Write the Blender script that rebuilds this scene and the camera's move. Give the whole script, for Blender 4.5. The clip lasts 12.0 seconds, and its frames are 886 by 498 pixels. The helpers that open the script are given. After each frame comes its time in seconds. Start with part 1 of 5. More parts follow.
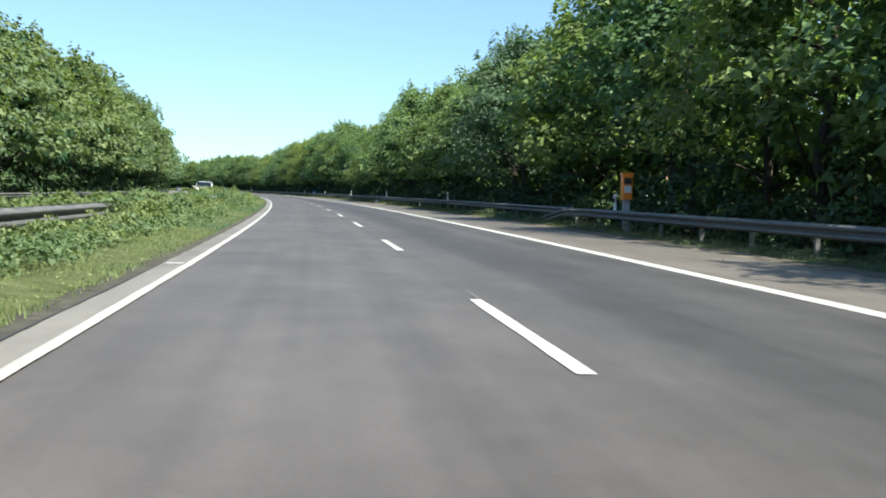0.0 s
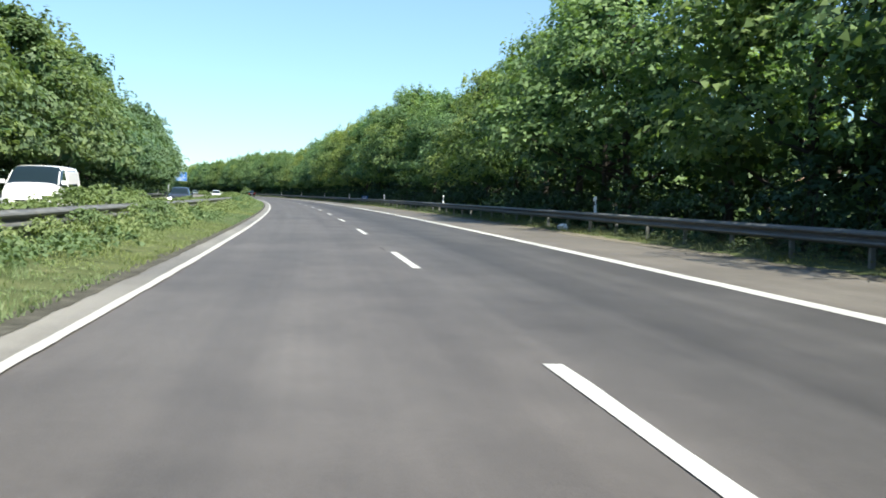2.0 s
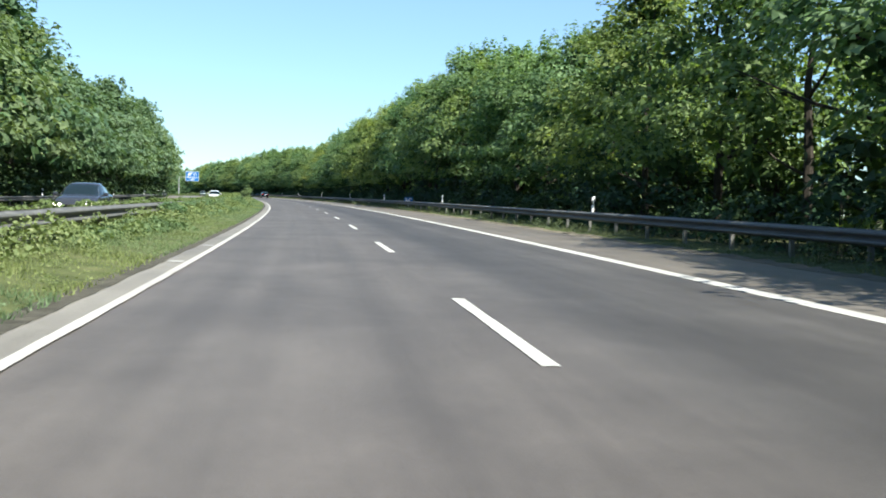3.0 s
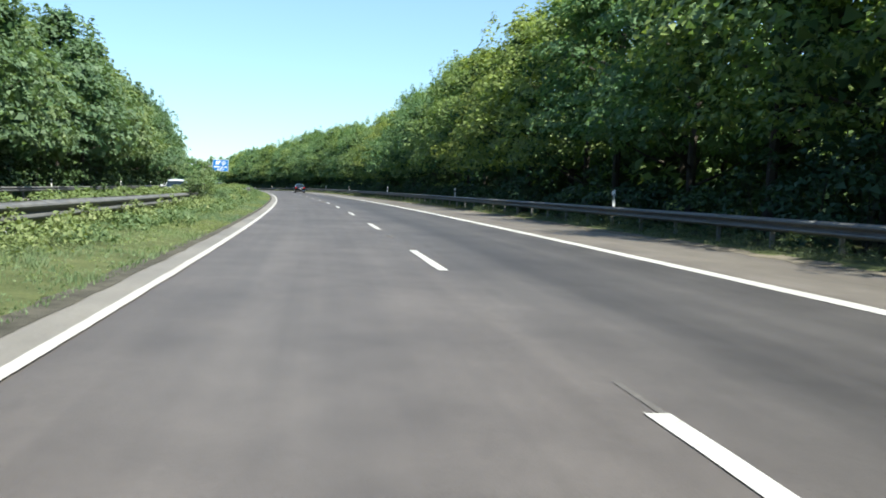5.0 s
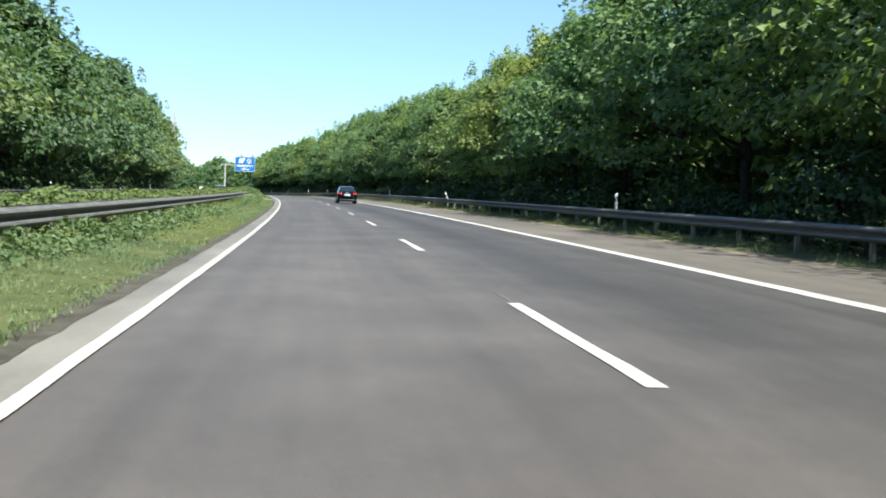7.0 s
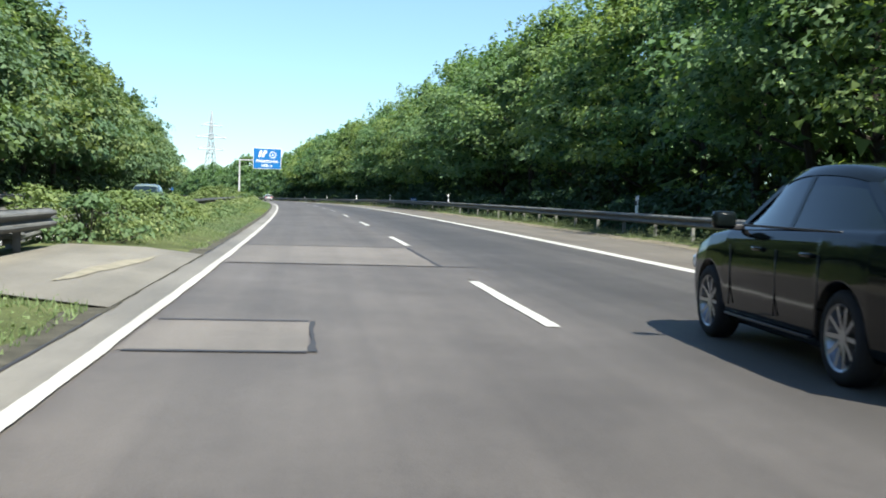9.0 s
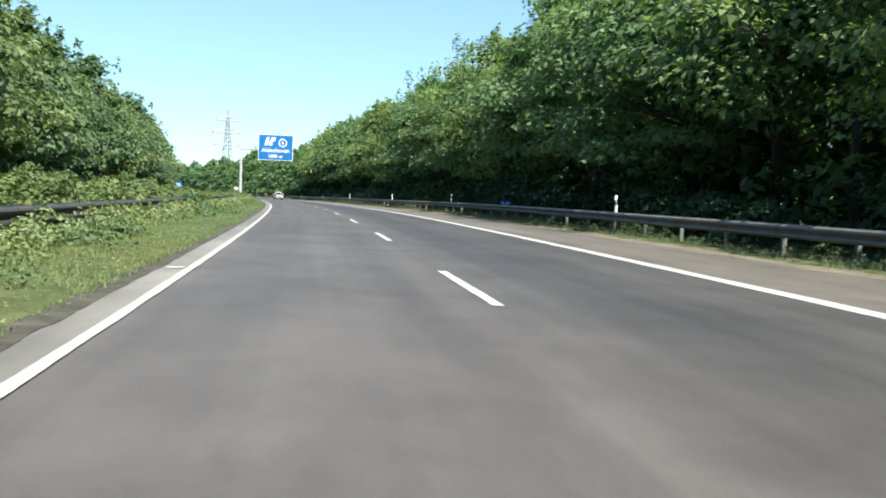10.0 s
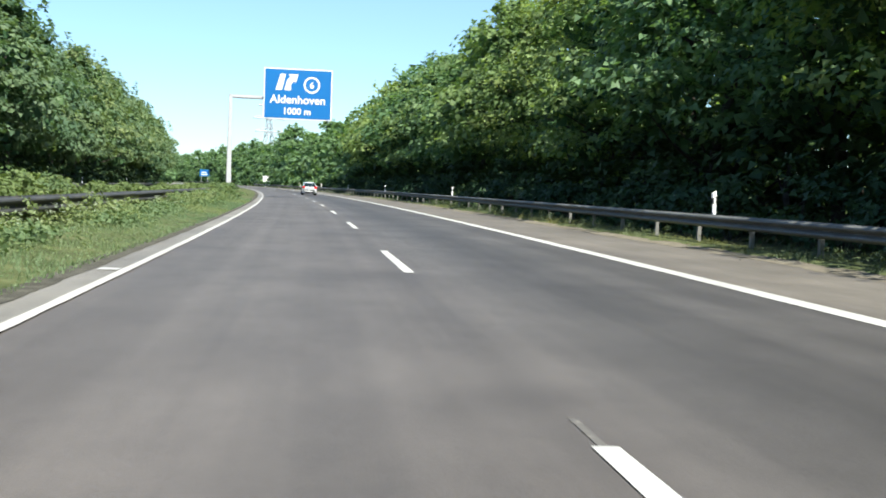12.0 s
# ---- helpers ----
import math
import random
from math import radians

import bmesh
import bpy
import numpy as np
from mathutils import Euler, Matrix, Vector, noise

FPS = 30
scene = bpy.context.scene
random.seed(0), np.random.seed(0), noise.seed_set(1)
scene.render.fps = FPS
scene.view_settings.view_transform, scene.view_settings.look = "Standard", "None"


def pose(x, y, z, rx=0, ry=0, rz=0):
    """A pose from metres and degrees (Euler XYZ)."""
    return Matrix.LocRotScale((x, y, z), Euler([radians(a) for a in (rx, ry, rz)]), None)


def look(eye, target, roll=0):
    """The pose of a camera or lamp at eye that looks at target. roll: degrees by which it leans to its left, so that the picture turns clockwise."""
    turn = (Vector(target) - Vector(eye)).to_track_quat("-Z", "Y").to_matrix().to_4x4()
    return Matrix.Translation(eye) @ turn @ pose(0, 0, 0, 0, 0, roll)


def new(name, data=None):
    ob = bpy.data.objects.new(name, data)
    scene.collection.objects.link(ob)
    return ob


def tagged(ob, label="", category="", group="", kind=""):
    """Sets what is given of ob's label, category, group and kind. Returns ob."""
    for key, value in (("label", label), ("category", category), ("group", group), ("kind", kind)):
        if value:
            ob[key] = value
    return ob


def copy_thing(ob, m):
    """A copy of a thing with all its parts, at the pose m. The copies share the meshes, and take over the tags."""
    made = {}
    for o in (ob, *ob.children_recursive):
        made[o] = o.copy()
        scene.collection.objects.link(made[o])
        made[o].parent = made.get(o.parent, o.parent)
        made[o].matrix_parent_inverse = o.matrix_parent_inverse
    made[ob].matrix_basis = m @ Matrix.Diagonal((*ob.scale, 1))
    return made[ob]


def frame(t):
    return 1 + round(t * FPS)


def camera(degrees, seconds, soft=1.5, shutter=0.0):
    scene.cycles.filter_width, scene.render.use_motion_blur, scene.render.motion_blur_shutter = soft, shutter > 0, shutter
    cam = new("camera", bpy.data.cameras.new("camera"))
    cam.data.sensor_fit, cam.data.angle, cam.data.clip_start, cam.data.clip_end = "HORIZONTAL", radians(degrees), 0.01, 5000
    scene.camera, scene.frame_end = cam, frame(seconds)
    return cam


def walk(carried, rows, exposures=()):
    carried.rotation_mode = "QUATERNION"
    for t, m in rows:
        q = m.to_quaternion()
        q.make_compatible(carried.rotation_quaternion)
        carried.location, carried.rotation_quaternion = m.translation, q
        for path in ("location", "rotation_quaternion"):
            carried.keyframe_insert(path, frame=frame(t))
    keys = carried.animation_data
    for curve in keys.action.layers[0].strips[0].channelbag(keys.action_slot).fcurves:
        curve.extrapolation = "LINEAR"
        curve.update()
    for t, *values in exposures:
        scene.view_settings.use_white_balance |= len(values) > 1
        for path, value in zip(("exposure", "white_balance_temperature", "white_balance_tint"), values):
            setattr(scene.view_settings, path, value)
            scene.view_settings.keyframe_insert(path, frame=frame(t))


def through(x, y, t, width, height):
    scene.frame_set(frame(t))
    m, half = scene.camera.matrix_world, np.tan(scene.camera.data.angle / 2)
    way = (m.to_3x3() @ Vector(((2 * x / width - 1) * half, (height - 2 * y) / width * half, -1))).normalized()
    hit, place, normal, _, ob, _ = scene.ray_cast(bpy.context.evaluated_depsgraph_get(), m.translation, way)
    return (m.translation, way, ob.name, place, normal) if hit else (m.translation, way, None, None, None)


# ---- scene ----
# ---------------- plan of the road ----------------
# The road is an arc that bends to the left. A place on it: metres along (s), metres right of the lane line (lat), height (z).
RADIUS = 1754.4
EYE_Z = 0.926
PERIOD = 12.36
DASH = 4.12
FIRST = 5.75
LEFT_LINE, RIGHT_LINE = -2.93, 3.38
SHOULDER = 6.2
GUTTER = -3.24
RAIL_R, RAIL_L, RAIL_FAR = 6.95, -5.15, -16.3
K = 0.755   # size of vehicles and fittings in this plan


def rise(s):
    """Height of the road: it climbs gently and levels out."""
    if s >= 412:
        return 0.0
    if s >= 375:
        return -6e-5 * (412 - s) ** 2
    if s >= 310:
        return -0.0821 - 0.00444 * (375 - s) - 2e-5 * (375 - s) ** 2
    return -0.4552 - 0.00704 * (310 - s)


def steepness(s):
    return (rise(s + 0.5) - rise(s - 0.5))


def place(s, lat, z=0.0):
    a = s / RADIUS
    return Vector((-RADIUS + (RADIUS + lat) * math.cos(a), (RADIUS + lat) * math.sin(a), z + rise(s)))


def stand(s, lat, z=0.0, turn=0.0, size=1.0):
    """A pose whose y axis runs along the road and whose x axis points right."""
    return (Matrix.Translation(place(s, lat, z)) @ pose(0, 0, 0, math.degrees(steepness(s)), 0, math.degrees(s / RADIUS))
            @ pose(0, 0, 0, 0, 0, turn) @ Matrix.Diagonal((size, size, size, 1)))


# ---------------- camera ----------------
cam = camera(43.0, 12.0, soft=1.8, shutter=0.03)
# seconds, metres along, lateral, yaw from the road, pitch, roll
WAY = [
    (0, 0.00, -1.43, -6.37, -2.77, 1.50),
    (0.5, 15.77, -1.42, -6.45, -2.64, 1.72),
    (1, 32.67, -1.47, -6.57, -2.66, 1.71),
    (1.5, 48.31, -1.42, -6.48, -2.73, 1.73),
    (2, 65.45, -1.35, -6.38, -2.61, 1.58),
    (2.5, 81.48, -1.34, -6.48, -2.52, 1.74),
    (3, 98.50, -1.32, -6.36, -2.61, 1.44),
    (3.5, 115.33, -1.35, -6.31, -2.66, 1.50),
    (4, 132.16, -1.39, -6.26, -2.72, 1.55),
    (4.4, 145.63, -1.41, -6.23, -2.77, 1.59),
    (4.8, 159.10, -1.44, -6.19, -2.81, 1.63),
    (5, 165.91, -1.45, -6.15, -2.98, 1.79),
    (5.5, 182.35, -1.50, -6.08, -2.78, 1.75),
    (6, 200.24, -1.57, -6.05, -2.69, 1.77),
    (6.5, 217.43, -1.65, -6.17, -2.48, 1.99),
    (6.7, 224.61, -1.67, -6.16, -2.82, 1.83),
    (7.1, 238.76, -1.67, -6.17, -2.85, 1.78),
    (7.5, 252.91, -1.67, -6.18, -2.87, 1.74),
    (7.9, 267.07, -1.67, -6.19, -2.89, 1.69),
    (8.3, 281.22, -1.68, -6.20, -2.92, 1.65),
    (8.5, 288.48, -1.67, -6.17, -2.82, 1.69),
    (9, 306.81, -1.72, -6.32, -2.73, 1.63),
    (9.5, 323.83, -1.69, -6.33, -2.46, 2.06),
    (10, 342.47, -1.59, -6.54, -2.78, 1.97),
    (10.5, 359.96, -1.48, -6.91, -3.14, 2.08),
    (11, 378.47, -1.31, -6.79, -3.39, 1.71),
    (11.5, 395.20, -1.18, -6.61, -3.04, 1.65),
    (12, 413.76, -1.09, -6.58, -3.03, 2.08),
]


def camera_pose(s, lat, yaw, pitch, roll):
    eye = place(s, lat, EYE_Z)
    a, p = s / RADIUS + radians(yaw), radians(pitch) + math.atan(steepness(s))
    ahead = Vector((-math.sin(a) * math.cos(p), math.cos(a) * math.cos(p), math.sin(p)))
    return look(eye, eye + ahead * 2, roll)


walk(cam, [(t, camera_pose(s, lat, yaw, pitch, roll)) for t, s, lat, yaw, pitch, roll in WAY], [(0.0, 1.35, 6500, 6), (12.0, 1.35, 6500, 6)])

# ---------------- light ----------------
SUN_EL, SUN_ROT = radians(50), radians(143)
world = bpy.data.worlds.new("sky")
scene.world = world
world.use_nodes = True
wn, wl = world.node_tree.nodes, world.node_tree.links
sky = wn.new("ShaderNodeTexSky")
sky.sky_type, sky.sun_disc = "NISHITA", False
sky.sun_elevation, sky.sun_rotation = SUN_EL, SUN_ROT
sky.air_density, sky.dust_density, sky.ozone_density = 0.85, 0.08, 2.4
wn["Background"].inputs["Strength"].default_value = 0.093
tone = wn.new("ShaderNodeMix")
tone.data_type, tone.blend_type = "RGBA", "MULTIPLY"
tone.inputs[0].default_value, tone.inputs[7].default_value = 1.0, (0.90, 0.98, 1.0, 1.0)
# hazy summer sky: a little bluer towards the horizon
haze, split, grade = wn.new("ShaderNodeTexCoord"), wn.new("ShaderNodeSeparateXYZ"), wn.new("ShaderNodeValToRGB")
wl.new(haze.outputs["Generated"], split.inputs[0]), wl.new(split.outputs[2], grade.inputs[0])
grade.color_ramp.elements[0].color, grade.color_ramp.elements[1].color = (0.51, 0.62, 0.685, 1), (0.91, 0.955, 0.98, 1)
grade.color_ramp.elements[1].position = 0.30
wl.new(grade.outputs[0], tone.inputs[7])
wl.new(sky.outputs[0], tone.inputs[6]), wl.new(tone.outputs[2], wn["Background"].inputs["Color"])
sun = new("sun", bpy.data.lights.new("sun", "SUN"))
sun.data.energy, sun.data.angle, sun.data.color = 5.0, radians(0.6), (1.0, 0.95, 0.86)
sun_way = Vector((math.sin(SUN_ROT) * math.cos(SUN_EL), math.cos(SUN_ROT) * math.cos(SUN_EL), math.sin(SUN_EL)))
sun.matrix_world = look(sun_way * 200, (0, 0, 0))


# ---------------- materials ----------------
class Mat:
    """A node material under a Principled shader, with short ways to add nodes."""

    def __init__(self, name, rough=0.8, metal=0.0, spec=0.3):
        self.m = bpy.data.materials.new(name)
        self.m.use_nodes = True
        self.n, self.l = self.m.node_tree.nodes, self.m.node_tree.links
        self.b = self.n["Principled BSDF"]
        self.b.inputs["Roughness"].default_value = rough
        self.b.inputs["Metallic"].default_value = metal
        self.b.inputs["Specular IOR Level"].default_value = spec

    def put(self, value, socket):
        if hasattr(value, "is_output"):
            self.l.new(value, socket)
        else:
            socket.default_value = (*value, 1.0) if isinstance(value, tuple) and len(value) == 3 and socket.type == "RGBA" else value

    def coord(self, kind="Object", scale=(1, 1, 1)):
        c, mp = self.n.new("ShaderNodeTexCoord"), self.n.new("ShaderNodeMapping")
        mp.inputs["Scale"].default_value = scale
        self.l.new(c.outputs[kind], mp.inputs["Vector"])
        return mp.outputs[0]

    def noise(self, vec, scale, detail=4.0, rough=0.6):
        t = self.n.new("ShaderNodeTexNoise")
        t.inputs["Scale"].default_value, t.inputs["Detail"].default_value, t.inputs["Roughness"].default_value = scale, detail, rough
        self.l.new(vec, t.inputs["Vector"])
        return t.outputs["Fac"]

    def ramp(self, fac, *stops):
        r = self.n.new("ShaderNodeValToRGB")
        e = r.color_ramp.elements
        while len(e) < len(stops):
            e.new(0.5)
        for k, (p, c) in zip(e, stops):
            k.position, k.color = p, (*c, 1.0) if isinstance(c, tuple) else (c, c, c, 1.0)
        self.l.new(fac, r.inputs[0])
        return r.outputs[0]

    def mix(self, fac, a, b, kind="MIX"):
        x = self.n.new("ShaderNodeMix")
        x.data_type, x.blend_type = "RGBA", kind
        self.put(fac, x.inputs[0]), self.put(a, x.inputs[6]), self.put(b, x.inputs[7])
        return x.outputs[2]

    def calc(self, op, a, b=0.0):
        x = self.n.new("ShaderNodeMath")
        x.operation = op
        self.put(a, x.inputs[0]), self.put(b, x.inputs[1])
        return x.outputs[0]

    def bump(self, fac, strength, distance=0.02):
        x = self.n.new("ShaderNodeBump")
        x.inputs["Strength"].default_value, x.inputs["Distance"].default_value = strength, distance
        self.l.new(fac, x.inputs["Height"])
        self.l.new(x.outputs[0], self.b.inputs["Normal"])

    def color(self, value):
        self.put(value, self.b.inputs["Base Color"])
        return self

    def rough(self, value):
        self.put(value, self.b.inputs["Roughness"])
        return self


def asphalt(name, base, warm, tracks=(), right=None, sheen=0.2):
    """Worn asphalt over the road's own coordinates: u is metres across, v metres along."""
    k = Mat(name, 0.6, 0, 0.34)
    k.b.inputs["Diffuse Roughness"].default_value = 1.0
    k.b.inputs["Sheen Roughness"].default_value = 0.55
    k.b.inputs["Sheen Tint"].default_value = (1.0, 0.885, 0.775, 1.0)
    uv = k.coord("UV")
    long_streaks = k.noise(k.coord("UV", (2.2, 0.02, 1)), 1.0, 3, 0.6)
    blotch = k.noise(k.coord("UV", (0.5, 0.09, 1)), 1.0, 5, 0.65)
    grit = k.noise(uv, 55.0, 3, 0.7)
    stone = k.noise(uv, 16.0, 4, 0.7)
    col = k.mix(k.ramp(blotch, (0.35, 0.0), (0.68, 1.0)), base, warm)
    across = k.n.new("ShaderNodeSeparateXYZ")
    k.l.new(uv, across.inputs[0])
    if right:
        side = k.calc("ADD", across.outputs[0], k.calc("MULTIPLY", k.noise(k.coord("UV", (0.8, 0.05, 1)), 1.0, 4), 1.2))
        col = k.mix(k.ramp(k.calc("MULTIPLY", side, 0.4), (0.12, 0.0), (0.62, 1.0)), col, k.mix(k.ramp(blotch, (0.35, 0.0), (0.68, 1.0)), *right))
    worn = k.ramp(long_streaks, (0.3, 0.82), (0.7, 1.12))
    worn = k.mix(1.0, worn, k.ramp(k.noise(k.coord("UV", (0.3, 0.22, 1)), 1.0, 4, 0.6), (0.36, 0.88), (0.64, 1.1)), "MULTIPLY")
    worn = k.mix(1.0, worn, k.ramp(k.noise(k.coord("UV", (0.9, 0.5, 1)), 1.0, 5, 0.7), (0.34, 0.82), (0.68, 1.15)), "MULTIPLY")
    for at, half, dark in tracks:
        d = k.calc("ABSOLUTE", k.calc("SUBTRACT", across.outputs[0], at))
        edge = k.calc("MULTIPLY", k.noise(k.coord("UV", (1.5, 0.06, 1)), 1.0, 4), 0.55)
        worn = k.mix(1.0, worn, k.ramp(k.calc("DIVIDE", k.calc("ADD", d, edge), half), (0.35, dark), (1.0, 1.0)), "MULTIPLY")
    # a warm sheen lightens the road at grazing angles, less where it is worn dark
    k.put(k.calc("MULTIPLY", worn, sheen), k.b.inputs["Sheen Weight"])
    col = k.mix(1.0, col, worn, "MULTIPLY")
    col = k.mix(0.45, col, k.ramp(grit, (0.3, 0.55), (0.7, 1.4)), "MULTIPLY")
    col = k.mix(0.5, col, k.ramp(stone, (0.35, 0.72), (0.7, 1.25)), "MULTIPLY")
    k.color(col)
    k.bump(grit, 0.5, 0.006)
    return k.m


def painted(name, col, dirt=0.35, rough=0.6, fine=9.0):
    """Road paint, worn through in places."""
    k = Mat(name, rough, 0, 0.3)
    uv = k.coord("UV")
    worn = k.ramp(k.noise(uv, fine, 6, 0.75), (0.36, 1.0), (0.47, 0.0))
    long_wear = k.ramp(k.noise(k.coord("UV", (3, 0.25, 1)), 1.0, 4, 0.7), (0.35, 1.0), (0.55, 0.0))
    c = k.mix(k.calc("MULTIPLY", k.calc("MAXIMUM", worn, k.calc("MULTIPLY", long_wear, 0.5)), dirt), col, (0.2, 0.19, 0.17))
    k.color(c)
    k.bump(k.noise(uv, 60.0, 3), 0.4, 0.004)
    return k.m


def leafy(name, dark, light, pale, through=0.35, gloss=0.25):
    """Leaves: each leaf has its own shade, light falls partly through them."""
    k = Mat(name, 0.6, 0, gloss)
    geo, info = k.n.new("ShaderNodeNewGeometry"), k.n.new("ShaderNodeObjectInfo")
    big = k.noise(k.coord("Object"), 0.9, 3)
    f = k.calc("ADD", k.calc("MULTIPLY", geo.outputs["Random Per Island"], 0.42), k.calc("MULTIPLY", big, 0.6))
    c = k.ramp(f, (0.15, dark), (0.62, light), (0.93, pale))
    tint = k.ramp(info.outputs["Random"], (0.0, (0.72, 0.88, 0.9)), (0.4, (0.95, 1.0, 1.0)), (0.7, (1.22, 1.12, 0.8)), (0.85, (1.0, 1.05, 0.95)), (1.0, (0.82, 0.95, 1.05)))
    c = k.mix(1.0, c, tint, "MULTIPLY")
    k.color(c)
    tr, ad = k.n.new("ShaderNodeBsdfTranslucent"), k.n.new("ShaderNodeMixShader")
    k.l.new(k.mix(1.0, c, (1.3, 1.35, 0.6), "MULTIPLY"), tr.inputs[0])
    ad.inputs[0].default_value = through
    k.l.new(k.b.outputs[0], ad.inputs[1]), k.l.new(tr.outputs[0], ad.inputs[2])
    k.l.new(ad.outputs[0], k.n["Material Output"].inputs[0])
    return k.m


def plain(name, col, rough=0.5, metal=0.0, spec=0.5, vary=0.25, scale=6.0, coat=0.0):
    k = Mat(name, rough, metal, spec)
    f = k.noise(k.coord("Object"), scale, 5, 0.65)
    k.color(k.mix(f, tuple(c * (1 - vary) for c in col), tuple(min(1.0, c * (1 + vary)) for c in col)))
    k.b.inputs["Coat Weight"].default_value = coat
    k.b.inputs["Coat Roughness"].default_value = 0.04
    return k.m


def weathered_steel(name, low=(0.085, 0.087, 0.082), high=(0.17, 0.172, 0.162)):
    """Galvanised rail steel gone grey, with dirt streaks and rust marks."""
    k = Mat(name, 0.7, 0.08, 0.3)
    v = k.coord("Object")
    streak = k.noise(k.coord("Object", (6, 1.2, 14)), 1.0, 5, 0.7)
    c = k.mix(k.ramp(streak, (0.35, 0.0), (0.7, 1.0)), low, high)
    c = k.mix(k.ramp(k.noise(v, 3.5, 6, 0.7), (0.56, 0.0), (0.74, 0.7)), c, (0.07, 0.06, 0.05))
    k.color(c)
    k.rough(k.ramp(streak, (0.2, 0.5), (0.8, 0.75)))
    return k.m


def earth(name, stops, scale=1.2, bump=0.6):
    k = Mat(name, 0.95, 0, 0.15)
    v = k.coord("Object")
    a, b = k.noise(v, scale, 6, 0.65), k.noise(v, scale * 14, 5, 0.7)
    c = k.ramp(a, *stops)
    c = k.mix(0.6, c, k.ramp(b, (0.3, 0.55), (0.7, 1.35)), "MULTIPLY")
    k.color(c)
    k.bump(b, bump, 0.03)
    return k.m


M_LANE = asphalt("lane_asphalt", (0.0350, 0.0314, 0.0290), (0.0458, 0.0405, 0.0368),
                 ((1.35, 1.15, 0.74), (2.75, 0.6, 0.86), (-0.8, 0.8, 0.92), (-2.2, 0.6, 0.94)), ((0.0180, 0.0176, 0.0175), (0.0262, 0.0250, 0.0246)))
M_SHOULDER = asphalt("shoulder_asphalt", (0.067, 0.060, 0.0495), (0.088, 0.078, 0.0625))
M_FAR_ROAD = asphalt("opposite_asphalt", (0.088, 0.0832, 0.076), (0.104, 0.0976, 0.088))
M_CONCRETE = asphalt("gutter_concrete", (0.074, 0.071, 0.062), (0.156, 0.149, 0.128))
M_CROSSING = asphalt("dusty_concrete", (0.092, 0.086, 0.069), (0.140, 0.130, 0.104))
M_PATCH = asphalt("repair_asphalt", (0.068, 0.061, 0.053), (0.092, 0.082, 0.072))
M_TAR = plain("tar_joint", (0.036, 0.035, 0.036), 0.6, 0, 0.3)
M_PAINT = painted("road_paint", (0.432, 0.432, 0.408), 0.6)
M_PAINT_EDGE = painted("worn_edge_paint", (0.42, 0.412, 0.38), 0.8, 0.6, 30.0)
M_PAINT_OLD = painted("old_road_paint", (0.088, 0.084, 0.078), 0.7, 0.8)
M_GUTTER_DIRT = earth("dirty_edge", ((0.28, (0.038, 0.037, 0.029)), (0.5, (0.076, 0.073, 0.058)), (0.72, (0.120, 0.114, 0.092))), 4.0)
M_SAND = earth("roadside_sand", ((0.3, (0.104, 0.092, 0.068)), (0.7, (0.192, 0.172, 0.132))), 3.0, 0.4)
M_SPILL = earth("pale_spilt_sand", ((0.3, (0.17, 0.157, 0.120)), (0.7, (0.28, 0.262, 0.205))), 4.0, 0.3)
M_GROUND = earth("meadow_ground", ((0.3, (0.030, 0.034, 0.016)), (0.55, (0.05, 0.055, 0.022)), (0.75, (0.08, 0.07, 0.04))), 0.5)
M_VERGE = earth("verge_soil", ((0.3, (0.045, 0.058, 0.022)), (0.55, (0.085, 0.102, 0.040)), (0.72, (0.13, 0.135, 0.062)), (0.88, (0.18, 0.165, 0.10))), 1.6)
M_STEEL = weathered_steel("rail_steel")
# rail steel in a darker tone for the second median run
M_STEEL_DARK = weathered_steel("dark_rail_steel", (0.030, 0.031, 0.029), (0.075, 0.074, 0.068))
M_POST = plain("post_steel", (0.17, 0.17, 0.16), 0.55, 0.3, 0.5, 0.35, 9.0)
M_LEAF = leafy("tree_leaves", (0.072, 0.122, 0.056), (0.172, 0.252, 0.110), (0.33, 0.42, 0.21), 0.48, 0.42)
M_LEAF_PALE = leafy("yellow_green_leaves", (0.086, 0.127, 0.046), (0.208, 0.266, 0.092), (0.38, 0.44, 0.19), 0.48, 0.42)
# tree leaves darkened in colour to stand for shade and haze
M_LEAF_SHADED = leafy("shaded_tree_leaves", (0.056, 0.094, 0.050), (0.125, 0.180, 0.092), (0.235, 0.295, 0.165), 0.42, 0.35)
# leaves inside the crowns, the inner shade put into their colour
M_LEAF_INNER_SHADE = leafy("shaded_inner_leaves", (0.030, 0.060, 0.028), (0.062, 0.108, 0.046), (0.095, 0.14, 0.060), 0.2, 0.12)
# undergrowth leaves coloured very dark to stand for the shade below the crowns
M_SHADED_UNDERGROWTH = leafy("shaded_undergrowth_leaves", (0.018, 0.040, 0.020), (0.040, 0.074, 0.034), (0.070, 0.108, 0.046), 0.1, 0.2)
M_BUSH = leafy("shrub_leaves", (0.060, 0.096, 0.042), (0.124, 0.176, 0.080), (0.235, 0.275, 0.145))
M_GRASS = leafy("grass_blades", (0.096, 0.140, 0.062), (0.168, 0.216, 0.112), (0.30, 0.315, 0.205), 0.35)
M_DRY = leafy("dull_verge_weeds", (0.085, 0.104, 0.050), (0.145, 0.162, 0.085), (0.235, 0.230, 0.14), 0.3, 0.15)
M_FLOWER = leafy("pale_blossom", (0.34, 0.34, 0.22), (0.46, 0.46, 0.34), (0.6, 0.6, 0.5), 0.3)
M_BARK = plain("bark", (0.045, 0.039, 0.032), 0.9, 0, 0.2, 0.5, 5.0)


